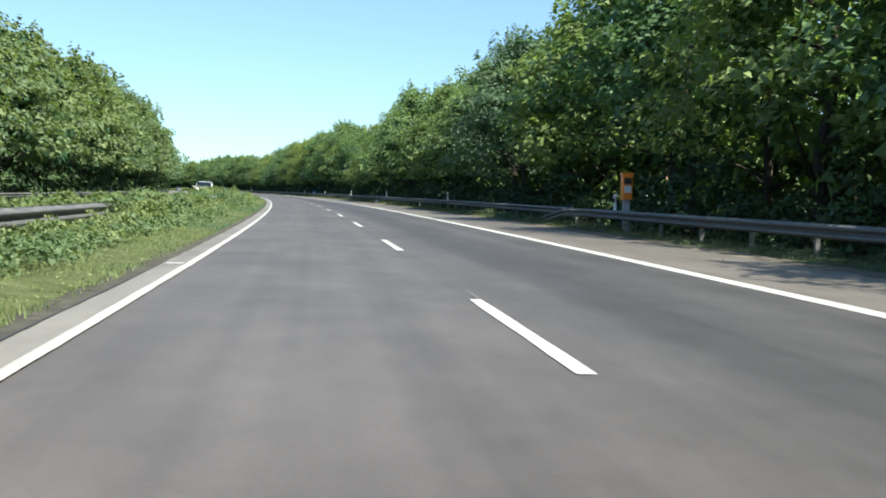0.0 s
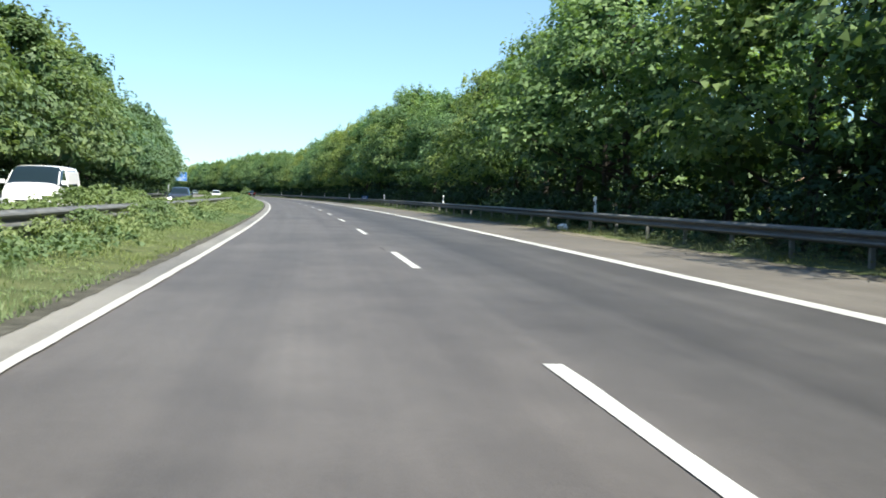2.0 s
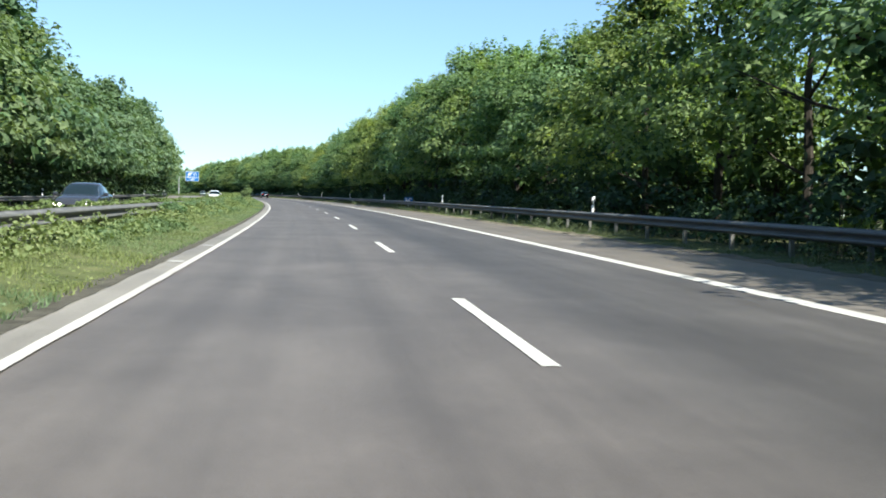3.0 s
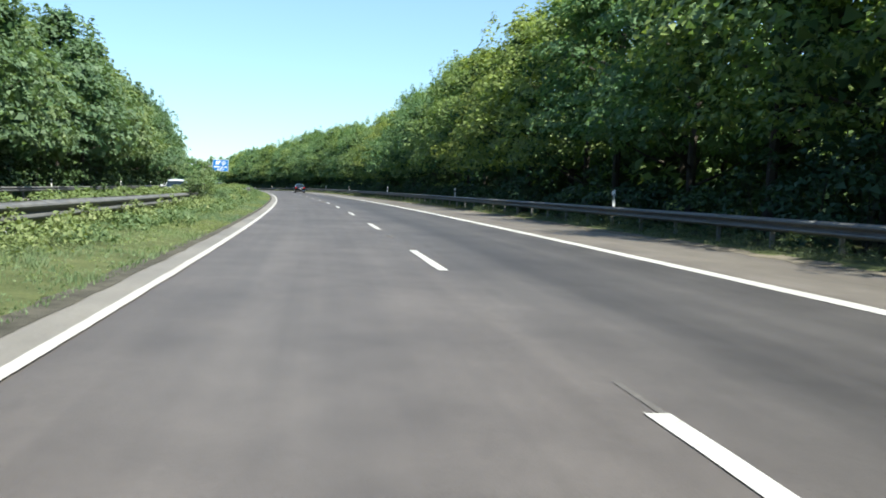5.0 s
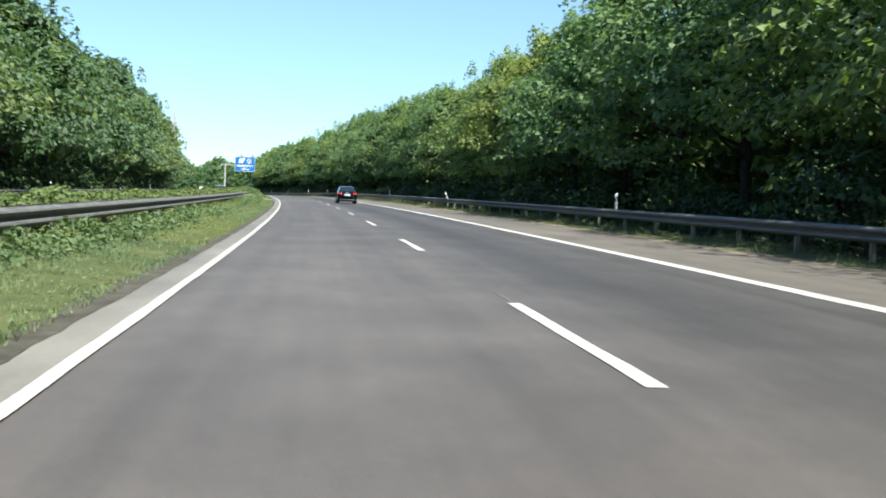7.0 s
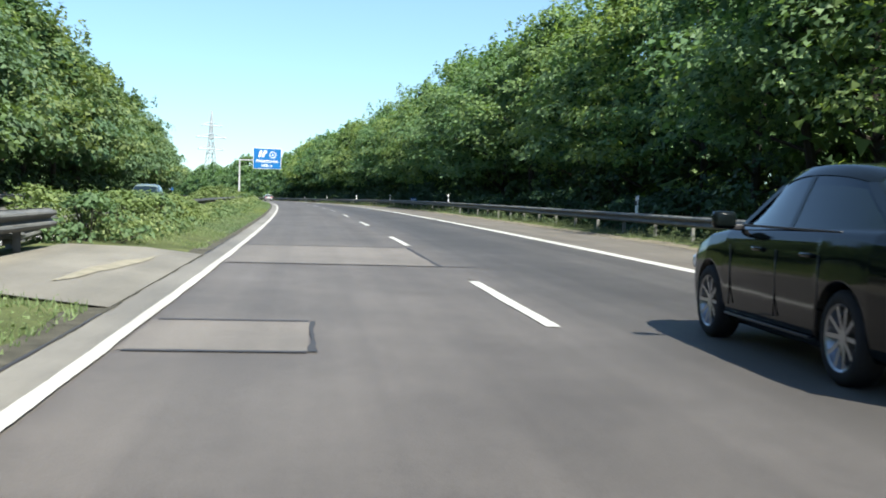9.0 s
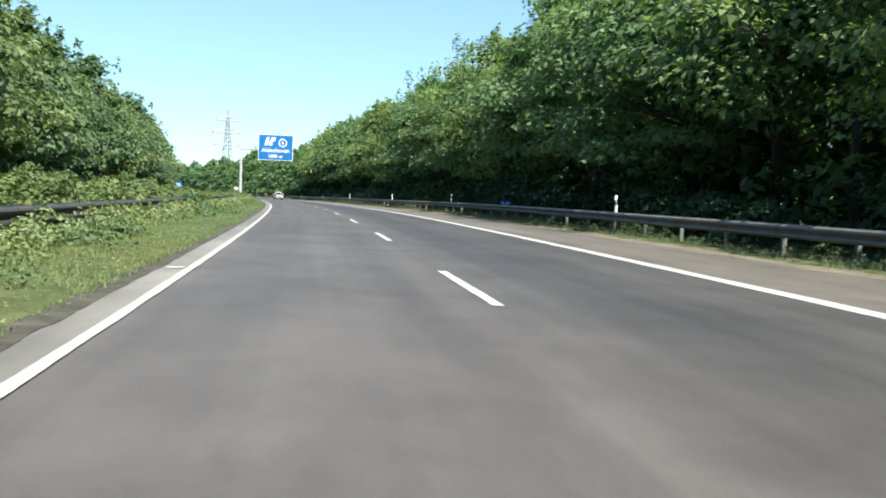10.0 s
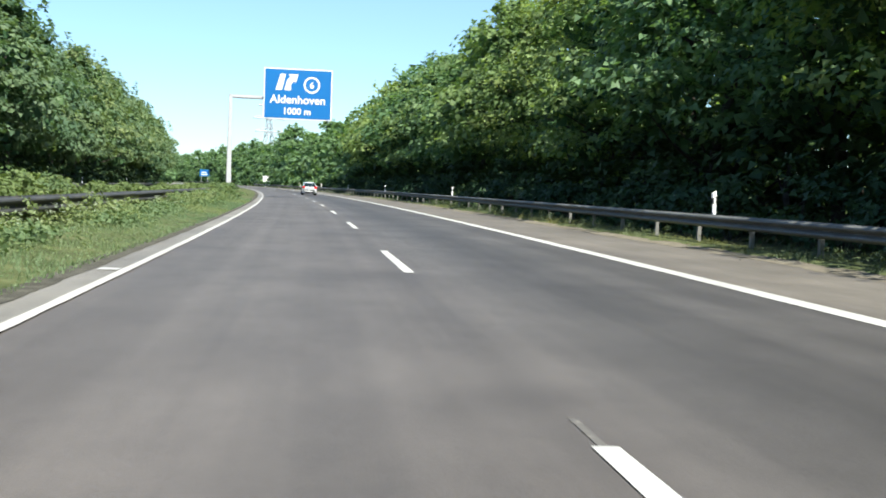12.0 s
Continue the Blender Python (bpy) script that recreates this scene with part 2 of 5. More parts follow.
# ---------------- mesh helpers ----------------
def mesh_of(name, verts, faces, mats=(), smooth=False, uvs=None):
    me = bpy.data.meshes.new(name)
    me.from_pydata([tuple(v) for v in verts], [], faces)
    for m in mats:
        me.materials.append(m)
    if uvs is not None:
        layer = me.uv_layers.new(name="UVMap")
        idx = np.empty(len(me.loops), np.int32)
        me.loops.foreach_get("vertex_index", idx)
        layer.data.foreach_set("uv", np.asarray(uvs, np.float32)[idx].ravel())
    if smooth:
        me.polygons.foreach_set("use_smooth", [True] * len(me.polygons))
    me.update()
    return me


def part_of(name, me, parent, m=None, label=""):
    ob = new(name, me)
    ob.parent = parent
    if m is not None:
        ob.matrix_basis = m
    if label:
        tagged(ob, label)
    return ob


def part(name, bm, material, parent, label="", m=None, smooth=False):
    me = bpy.data.meshes.new(name)
    bm.to_mesh(me)
    bm.free()
    me.materials.append(material)
    if smooth:
        me.polygons.foreach_set("use_smooth", [True] * len(me.polygons))
    return part_of(name, me, parent, m, label)


def box(bm, lo, hi, bevel=0.0):
    r = bmesh.ops.create_cube(bm, size=1.0)
    vs = r["verts"]
    for v in vs:
        v.co = Vector([lo[i] + (v.co[i] + 0.5) * (hi[i] - lo[i]) for i in range(3)])
    if bevel:
        es = list({e for v in vs for e in v.link_edges})
        bmesh.ops.bevel(bm, geom=es, offset=bevel, segments=2, affect="EDGES", profile=0.6)
    return bm


def tube(bm, a, b, r0, r1=None, n=8):
    """A tapered rod from a to b."""
    a, b = Vector(a), Vector(b)
    m = Matrix.Translation((a + b) / 2) @ (b - a).to_track_quat("Z", "Y").to_matrix().to_4x4()
    bmesh.ops.create_cone(bm, cap_ends=True, segments=n, radius1=r0, radius2=r0 if r1 is None else r1, depth=(b - a).length, matrix=m)
    return bm


def sheet(name, s0, s1, lats, heights, mat, step=4.0, jag=0.0, seed=1):
    """A strip of ground along the road with a cross-section; u, v are metres across and along. jag frays its outer edges."""
    rnd = random.Random(seed)
    n = max(1, int(math.ceil((s1 - s0) / step)))
    verts, uvs, faces = [], [], []
    for i in range(n + 1):
        s = s0 + (s1 - s0) * i / n
        for j, (lat, z) in enumerate(zip(lats, heights)):
            off = jag * (1.5 * noise.noise(Vector((s * 1.3, seed * 3.7 + j * 9.1, 0.4))) + rnd.uniform(-0.35, 0.35)) if j in (0, len(lats) - 1) else 0.0
            verts.append(place(s, lat + off, z))
            uvs.append((lat + off, s))
    w = len(lats)
    for i in range(n):
        for j in range(w - 1):
            a = i * w + j
            faces.append((a, a + 1, a + 1 + w, a + w))
    return mesh_of(name, verts, faces, (mat,), False, uvs)


# ---------------- ground and road ----------------
S0, S1 = -60.0, 1250.0
g = 4000.0
ground = tagged(new("ground", mesh_of("ground", [(-g, -g, -3.2), (g, -g, -3.2), (g, g, -3.2), (-g, g, -3.2)], [(0, 1, 2, 3)], (M_GROUND,))),
                "green and brown meadow ground reaching the horizon", "ground", "", "structure")
woodland = tagged(new("woodland_floor", sheet("woodland_floor", S0, S1, (SHOULDER + 1.9, 9.5, 14, 30, 60, 110), (-0.04, -0.06, -0.05, -0.1, -0.34, -3.3), M_GROUND, 8.0)),
                  "shaded soil and litter under the roadside trees", "ground", "", "structure")
woodland_far = tagged(new("woodland_floor", sheet("woodland_floor_far", S0, S1, (-110, -60, -30, -19, -16.0), (-3.3, -0.34, -0.1, -0.15, -0.22), M_GROUND, 8.0)),
                      "shaded soil and litter under the trees beyond the opposite carriageway", "ground", "", "structure")
road = tagged(new("road", sheet("road", S0, S1, (-2.95, -1.5, 0, 1.7, 3.5), (0, 0, 0, 0, 0), M_LANE, 6.0)),
              "worn grey asphalt of a two-lane motorway carriageway", "road", "", "structure")
hard_shoulder = tagged(new("hard_shoulder", sheet("hard_shoulder", S0, S1, (3.5, 4.8, SHOULDER), (0, 0, -0.004), M_SHOULDER, 0.6, 0.0)),
                       "brownish asphalt hard shoulder beside the right lane", "road", "", "structure")
gutter = tagged(new("gutter", sheet("gutter", S0, S1, (GUTTER, -2.955), (0.012, 0.006), M_CONCRETE, 6.0)),
                "pale concrete drainage strip along the median", "pavement", "", "structure")
dirty_edge = tagged(new("trim", sheet("dirty_edge", S0, S1, (GUTTER - 0.34, GUTTER - 0.1, GUTTER + 0.015), (0.022, 0.016, 0.0165), M_GUTTER_DIRT, 0.12, 0.02)),
                    "dark soil and dirt along the concrete strip", "ground", "", "structure")
verge_r = tagged(new("verge", sheet("verge_right", S0, S1, (SHOULDER, SHOULDER + 0.35, SHOULDER + 1.0, SHOULDER + 1.9), (0.004, 0.05, 0.05, -0.04), M_VERGE, 0.3, 0.12)),
                 "patchy grass verge under the roadside guardrail", "ground", "", "structure")
sandy_edge = tagged(new("trim", sheet("sandy_edge", S0, S1, (SHOULDER - 0.36, SHOULDER + 0.02, SHOULDER + 0.30), (0.001, 0.012, 0.030), M_SAND, 0.2, 0.14, 8)),
                    "pale sand and grit along the edge of the hard shoulder", "ground", "", "structure")
verge_l = tagged(new("verge", sheet("verge_median", S0, S1, (-6.35, -5.9, -5.0, -4.2, GUTTER - 0.28, GUTTER - 0.20), (-0.03, 0.08, 0.12, 0.09, 0.035, 0.005), M_VERGE, 0.25, 0.07)),
                 "grassy soil of the median strip", "ground", "", "structure")
opposite = tagged(new("road", sheet("road_opposite", S0, S1, (-16.0, -9.6, -6.35), (-0.20, -0.10, -0.03), M_FAR_ROAD, 6.0)),
                  "grey asphalt of the opposite carriageway", "road", "", "structure")


def marking(name, parent, s0, s1, lat, half, mat, z=0.005, step=2.0, jag=0.006, seed=3, slope=0.0):
    me = sheet(name, s0, s1, (lat - half, lat + half), (z - slope * half, z + slope * half), mat, step, jag, seed)
    return part_of(name, me, parent)


marking("edge_line", gutter, S0, S1, LEFT_LINE + 0.022, 0.048, M_PAINT_EDGE, 0.0125, 0.045, 0.006, 5)
marking("edge_line", road, S0, S1, RIGHT_LINE, 0.125, M_PAINT, 0.005, 1.0, 0.010, 6)
for lat in (-6.7, -12.95):
    marking("edge_line", opposite, S0, S1, lat, 0.1, M_PAINT, -0.03 - 0.0219 * (abs(lat) - 6.35) + 0.02, 4.0)
n_dash = 0
s = FIRST - 5 * PERIOD
while s < 900:
    marking("dash", road, s, s + DASH, 0.0, 0.058, M_PAINT, 0.006, 0.8, 0.007, int(s) + 100)
    if n_dash % 2:
        marking("dash", opposite, s, s + DASH, -9.6, 0.058, M_PAINT, -0.09)
    n_dash += 1
    s += PERIOD
# open joint along the outer edge of the concrete strip
for a, b in ((-8, 13.2), (292, 315), (322.8, 330)):
    marking("joint", gutter, a, b, GUTTER + 0.012, 0.011, M_TAR, 0.019, 0.3, 0.006, int(a) + 60)
# faint rests of an older lane line between the dashes
rnd = random.Random(11)
s = FIRST + DASH
while s < 470:
    if rnd.random() < 0.65:
        marking("old_line", road, s - 0.05, s + rnd.uniform(0.3, 1.3), 0.02 + rnd.uniform(-0.04, 0.03), 0.022, M_PAINT_OLD, 0.0035, 0.2, 0.005, int(s) + 7)
    s += PERIOD
for s, e in ((36.05, 36.9), (187.05, 188.1)):
    marking("old_line", road, s, e, -0.02, 0.036, M_PAINT_OLD, 0.0035, 0.2, 0.006, int(s))
marking("old_line", road, 84.57, 85.77, -0.10, 0.014, M_PAINT_OLD, 0.0035, 0.2, 0.005, 4)
# short ticks across the concrete strip
for s in (13.85, 118.0, 113.4, 300.9, 355.3, 390.9, 425.3):
    marking("tick", gutter, s - 0.12, s + 0.12, -3.08, 0.10, M_PAINT, 0.016, 0.12)
# repaired stretch of the left lane with tar joints
repair = tagged(new("road_patch", sheet("road_patch", 321.3, 326.2, (-2.86, -1.4, -0.10), (0.004, 0.004, 0.004), M_PATCH, 0.6, 0.01)),
                "reddish repair patch in the worn asphalt", "road patch", "", "structure")
marking("joint", repair, 321.26, 321.34, -1.2, 1.6, M_TAR, 0.0075, 0.08, 0.0)
marking("joint", repair, 326.14, 326.24, -1.45, 1.4, M_TAR, 0.0075, 0.1, 0.0)
marking("joint", repair, 321.3, 326.2, -0.09, 0.028, M_TAR, 0.008, 0.5, 0.012, 9)
small_patch = tagged(new("road_patch", sheet("small_patch", 313.3, 314.85, (-2.84, -1.75), (0.004, 0.004), M_PATCH, 0.4, 0.01)),
                     "small square repair patch near the gutter", "road patch", "", "structure")
marking("joint", small_patch, 313.3, 314.85, -1.73, 0.024, M_TAR, 0.0075, 0.2, 0.02, 2)
marking("joint", small_patch, 313.25, 313.32, -2.28, 0.52, M_TAR, 0.0075, 0.07, 0.0, 2)
marking("joint", small_patch, 314.80, 314.88, -2.28, 0.52, M_TAR, 0.0075, 0.08, 0.0, 2)
# dusty concrete crossing through the median
crossing = tagged(new("pavement", sheet("median_crossing", 315.4, 322.6, (-6.3, -5.0, -4.0, GUTTER), (0.0, 0.13, 0.105, 0.022), M_CROSSING, 0.8)),
                  "dusty concrete crossing through the median strip", "pavement", "", "structure")




def crossing_top(lat):
    """Height of the crossing's surface."""
    return float(np.interp(lat, (-6.3, -5.0, -4.0, GUTTER), (0.0, 0.13, 0.105, 0.022)))


def spill(s0, s1, lat0, lat1, half, seed):
    """A tongue of pale sand that thins out towards both ends."""
    verts, uvs, faces = [], [], []
    n = 44
    for i in range(n + 1):
        u = i / n
        s, lat = s0 + (s1 - s0) * u, lat0 + (lat1 - lat0) * u + 0.07 * noise.noise(Vector((u * 4, seed, 0)))
        w = half * math.sin(math.pi * u) ** 0.7 * (1 + 0.6 * noise.noise(Vector((u * 5, seed, 2)))) + 0.004
        for q in (lat - w, lat + w * (0.8 + 0.3 * noise.noise(Vector((u * 6, seed, 5))))):
            verts.append(place(s, q, crossing_top(q) + 0.008))
            uvs.append((q, s))
    for i in range(n):
        faces.append((2 * i, 2 * i + 1, 2 * i + 3, 2 * i + 2))
    part_of("spill", mesh_of("spill", verts, faces, (M_SPILL,), False, uvs), crossing, label="pale spilt sand")


spill(316.7, 321.0, -3.94, -3.66, 0.10, 3)


# ---------------- guardrails ----------------
BAY = 2.75


def w_beam(name, length, side, top=0.62, steel=M_STEEL):
    """One bay of corrugated rail; side -1 faces left, 1 faces right. It has real sheet thickness."""
    prof = [(-0.035, 0.0), (0.012, 0.0), (0.02, -0.012), (0.075, -0.035), (0.086, -0.060), (0.075, -0.085), (0.012, -0.112), (0.006, -0.128),
            (0.012, -0.144), (0.075, -0.171), (0.086, -0.196), (0.075, -0.221), (0.012, -0.244), (-0.01, -0.256)]
    ring = [(x, z) for x, z in prof] + [(x - 0.008, z) for x, z in reversed(prof)]
    verts = [(side * x, y, top + z) for y in (-0.02, length + 0.02) for x, z in ring]
    n = len(ring)
    faces = [(i, (i + 1) % n, n + (i + 1) % n, n + i) for i in range(n)]
    faces += [tuple(range(n - 1, -1, -1)), tuple(range(n, 2 * n))]
    return mesh_of(name, verts, faces, (steel,))


def rail_post(name, top=0.585, depth=0.05, shift=0.0):
    """A C-shaped steel post with a spacer that carries the beam."""
    bm = bmesh.new()
    box(bm, (-0.045 + shift, -0.040, -0.35), (-0.037 + shift, 0.040, top))
    box(bm, (-0.037 + shift, -0.040, -0.35), (0.030 + shift, -0.033, top))
    box(bm, (-0.037 + shift, 0.033, -0.35), (0.030 + shift, 0.040, top))
    me = bpy.data.meshes.new(name)
    bm.to_mesh(me), bm.free()
    me.materials.append(M_POST)
    return me


def guardrail(s0, s1, lat, side, label, both=False, z=0.0, bend=None, steel=M_STEEL):
    """A run of guardrail: bays of beam on posts. bend(s) moves the line sideways and down."""
    top = tagged(new("guardrail"), label, "guardrail", "motorway guardrails")
    beams = [w_beam("beam", BAY, side, 0.62, steel)] + ([w_beam("beam", BAY, -side, 0.62, steel)] if both else [])
    post_me = rail_post("post")
    shift = 0.055
    n = int((s1 - s0) / BAY)
    for i in range(n):
        s = s0 + i * BAY
        dl, dz, dl2, dz2 = (*bend(s), *bend(s + BAY)) if bend else (0, 0, 0, 0)
        turn = math.degrees(math.atan2(-(dl2 - dl), BAY))
        tilt = math.degrees(math.atan2(dz2 - dz, BAY))
        for k, me in enumerate(beams):
            off = (side if k == 0 else -side) * shift
            part_of("beam", me, top, stand(s, lat + off + dl, z + dz, turn) @ pose(0, 0, 0, tilt))
        part_of("post", post_me, top, stand(s + BAY / 2, lat + (dl + dl2) / 2, z + (dz + dz2) / 2))
    return top


def ease(x):
    x = min(1.0, max(0.0, x))
    return x * x * (3 - 2 * x)


# the roadside rail breaks at the emergency telephone: one run sinks away behind the next
def sink_end(s):
    return 0.12 * ease((s - 36) / 8), -0.66 * ease((s - 34.5) / 8.5)


guardrail(-27.5, 44.5, RAIL_R, -1, "grey galvanised steel guardrail, its end sinking into the verge", bend=sink_end)
guardrail(36, 700, RAIL_R + 0.35, -1, "long grey galvanised steel guardrail along the hard shoulder", bend=lambda s: (-0.35 * ease((s - 60) / 25), 0.0))
guardrail(-27.5, 322.8, RAIL_L, 1, "grey two-sided median guardrail, partly overgrown", both=True)
guardrail(325, 760, RAIL_L, 1, "dark grey two-sided median guardrail", both=True, steel=M_STEEL_DARK)
guardrail(-20, 700, RAIL_FAR, 1, "grey steel guardrail beyond the opposite carriageway", z=-0.2)

# loose end bay of the median rail lying low at the crossing
end_rail = tagged(new("guardrail"), "bent end piece of the median guardrail lying low", "guardrail", "motorway guardrails")
part_of("beam", w_beam("beam", 3.9, 1, 0.30), end_rail, stand(320.7, RAIL_L - 0.32, 0.10, 3) @ pose(0, 0, 0, 1.0))
part_of("beam", w_beam("beam", 1.5, 1, 0.26), end_rail, stand(324.5, RAIL_L - 0.55, 0.14, -38) @ pose(0, 0, 0, 8))
part_of("beam", w_beam("beam", 2.6, 1, 0.42), end_rail, stand(319.4, RAIL_L - 0.16, 0.10, 5) @ pose(0, 0, 0, -1.5))
for s in (319.8, 321.6, 323.9):
    part_of("post", rail_post("post", 0.34), end_rail, stand(s, RAIL_L - 0.40, 0.06))

# ---------------- delineator posts ----------------
M_WHITE = plain("white_plastic", (0.78, 0.78, 0.76), 0.45, 0, 0.4, 0.08, 20)
M_BLACK = plain("black_plastic", (0.02, 0.02, 0.02), 0.5, 0, 0.4, 0.2, 20)
M_REFLECT = plain("reflector", (0.75, 0.75, 0.72), 0.2, 0.2, 0.8, 0.1, 60)


def delineator(m, label):
    """A white marker post with a slanting black band and a reflector."""
    top = tagged(new("delineator_post"), label, "delineator", "roadside delineator posts")
    top.matrix_basis = m

    def prism(z0, z1, slant, r):
        bm = bmesh.new()
        ring = [(-0.046, 0.035), (-0.040, -0.03), (0.040, -0.03), (0.046, 0.035), (0.0, 0.048)]
        lo = [bm.verts.new((x * r, y * r, z0 + slant * x)) for x, y in ring]
        hi = [bm.verts.new((x * r, y * r, z1 + slant * x)) for x, y in ring]
        n = len(ring)
        for i in range(n):
            bm.faces.new((lo[i], lo[(i + 1) % n], hi[(i + 1) % n], hi[i]))
        bm.faces.new(lo[::-1]), bm.faces.new(hi)
        return bm

    part("post", prism(0.40, 0.84, 0.0, 0.86), M_WHITE, top)
    part("bracket", box(bmesh.new(), (-0.40, -0.02, 0.42), (0.03, 0.02, 0.56), 0.005), M_POST, top, "steel bracket on the guardrail")
    part("band", prism(0.84, 0.97, 0.5, 1.02), M_BLACK, top, "slanting black band")
    part("cap", prism(0.97, 1.08, 0.5, 1.0), M_WHITE, top)
    bm = box(bmesh.new(), (-0.022, -0.040, 0.85), (0.022, -0.030, 0.96), 0.004)
    part("reflector", bm, M_REFLECT, top)
    return top


first_post = delineator(stand(31.4, 7.3), "white plastic delineator post with a black band behind the guardrail")
for s in (65.1, 98.6, 132.0, 165.0, 197.9, 230.2, 267.8, 302.0, 337.2, 373.9, 406.5, 436.2, 474, 508, 542, 576, 610):
    lean = rnd.uniform(-3, 3)
    copy_thing(first_post, stand(s, 7.3) @ pose(0, 0, 0, rnd.uniform(-2, 2), -24 if s == 302.0 else lean, 0))
for s in (36, 69.8, 103, 136.0, 170, 204, 238, 272, 306, 339, 372, 405, 437, 470.8, 503.8, 537):
    copy_thing(first_post, stand(s, RAIL_FAR - 0.3, -0.22, 180))

# ---------------- emergency telephone, hectometre boards, litter ----------------
M_ORANGE = plain("orange_enamel", (0.80, 0.22, 0.015), 0.4, 0, 0.5, 0.12, 8)
M_GREY = plain("grey_paint", (0.35, 0.35, 0.34), 0.5, 0, 0.4, 0.2, 9)
M_ZINC = plain("zinc_pole", (0.62, 0.63, 0.62), 0.45, 0.4, 0.5, 0.12, 4)
M_BLUE = plain("sign_blue", (0.003, 0.105, 0.31), 0.4, 0, 0.4, 0.06, 2)
M_SIGNWHITE = plain("sign_white", (0.62, 0.62, 0.62), 0.4, 0, 0.4, 0.03, 3)

phone = tagged(new("emergency_telephone"), "orange roadside emergency telephone pillar with a white panel", "emergency phone")
phone.matrix_basis = stand(31.0, 7.5, 0.0)
part("pillar", box(bmesh.new(), (-0.09, -0.08, -0.1), (0.09, 0.08, 0.92), 0.012), M_GREY, phone, "dull grey lower pillar")
part("head", box(bmesh.new(), (-0.145, -0.13, 0.92), (0.145, 0.13, 1.62), 0.03), M_ORANGE, phone, "bright orange head")
part("roof", box(bmesh.new(), (-0.165, -0.15, 1.62), (0.165, 0.15, 1.68), 0.015), M_ORANGE, phone)
part("panel", box(bmesh.new(), (-0.10, -0.142, 1.12), (0.10, -0.128, 1.32), 0.006), M_SIGNWHITE, phone, "white instruction panel")
part("speaker", box(bmesh.new(), (-0.11, -0.142, 1.36), (0.11, -0.128, 1.54), 0.006), M_BLACK, phone, "black speaker recess")
part("call_flap", box(bmesh.new(), (-0.09, -0.15, 0.92), (0.09, -0.128, 1.06), 0.01), M_ORANGE, phone)


def station_board(s, lat, z0, w, h, label):
    top = tagged(new("station_board"), label, "road sign", "blue station boards")
    top.matrix_basis = stand(s, lat, 0, -6)
    part("board", box(bmesh.new(), (-w / 2, -0.012, z0), (w / 2, 0.0, z0 + h), 0.004), M_BLUE, top, "blue enamelled board")
    part("pole", tube(bmesh.new(), (0, 0.022, -0.1), (0, 0.022, z0 + h), 0.022), M_ZINC, top)
    for x, zz, ww in ((-0.28, 0.6, 0.26), (0.2, 0.62, 0.34), (-0.05, 0.2, 0.5)):
        part("bar", box(bmesh.new(), ((x - ww / 2) * w, -0.016, z0 + h * (zz - 0.1)), ((x + ww / 2) * w, -0.012, z0 + h * (zz + 0.12))), M_SIGNWHITE, top, "white bar")


station_board(390.2, 7.2, 0.56, 0.46, 0.24, "small blue station board with white bars behind the guardrail")
station_board(181.0, 7.2, 0.60, 0.62, 0.30, "blue station board with white bars behind the guardrail")

# loose stones and bits of litter on the edge of the hard shoulder
v, f = [], []
for k in range(420):
    s, lat, r = rnd.uniform(5, 470), 6.0 + rnd.gauss(0, 0.28), rnd.uniform(0.012, 0.035)
    turn = rnd.uniform(0, 6.3)
    n0 = len(v)
    for dx, dy, dz in ((1, 0, 0), (-0.5, 0.9, 0), (-0.6, -0.8, 0), (0.1, 0.05, 0.9)):
        ca, sa = math.cos(turn), math.sin(turn)
        v.append(place(s, lat, 0.0) + Vector((r * (dx * ca - dy * sa), r * 1.6 * (dx * sa + dy * ca), r * dz + (0.0 if dz else -0.004))))
    f += [(n0, n0 + 1, n0 + 3), (n0 + 1, n0 + 2, n0 + 3), (n0 + 2, n0, n0 + 3)]
tagged(new("stones", mesh_of("stones", v, f, (M_CROSSING,))), "pale loose stones and grit at the edge of the hard shoulder", "stones", "", "stuff")

bag_bm = bmesh.new()
bmesh.ops.create_icosphere(bag_bm, subdivisions=3, radius=0.16)
for v in bag_bm.verts:
    v.co = v.co * (1 + 0.45 * noise.noise(v.co * 9)) * Vector((1.3, 1.0, 0.62)).length / 1.7
    v.co.z *= 0.6
bag = part("litter_bag", bag_bm, M_WHITE, None)
bag.matrix_basis = stand(99.6, 6.55, 0.13)
tagged(bag, "crumpled white plastic bag lying in the verge", "litter")

# ---------------- gantry sign ----------------
gantry = tagged(new("gantry_sign"), "blue motorway exit sign on a white cantilever pole in the median", "road sign")
gantry.matrix_basis = stand(487.6, -5.1, 0.0)
M_POLE = plain("pale_grey_pole_paint", (0.36, 0.37, 0.38), 0.45, 0.0, 0.4, 0.10, 3)


def taper(rings):
    """A square mast from (z, half width) rings, with chamfered corners."""
    bm = bmesh.new()
    loops = [[bm.verts.new((x * r, y * r, z)) for x, y in ((-0.7, -1), (0.7, -1), (1, -0.7), (1, 0.7), (0.7, 1), (-0.7, 1), (-1, 0.7), (-1, -0.7))] for z, r in rings]
    for lo, hi in zip(loops, loops[1:]):
        for i in range(8):
            bm.faces.new((lo[i], lo[(i + 1) % 8], hi[(i + 1) % 8], hi[i]))
    bm.faces.new(loops[0][::-1]), bm.faces.new(loops[-1])
    return bm


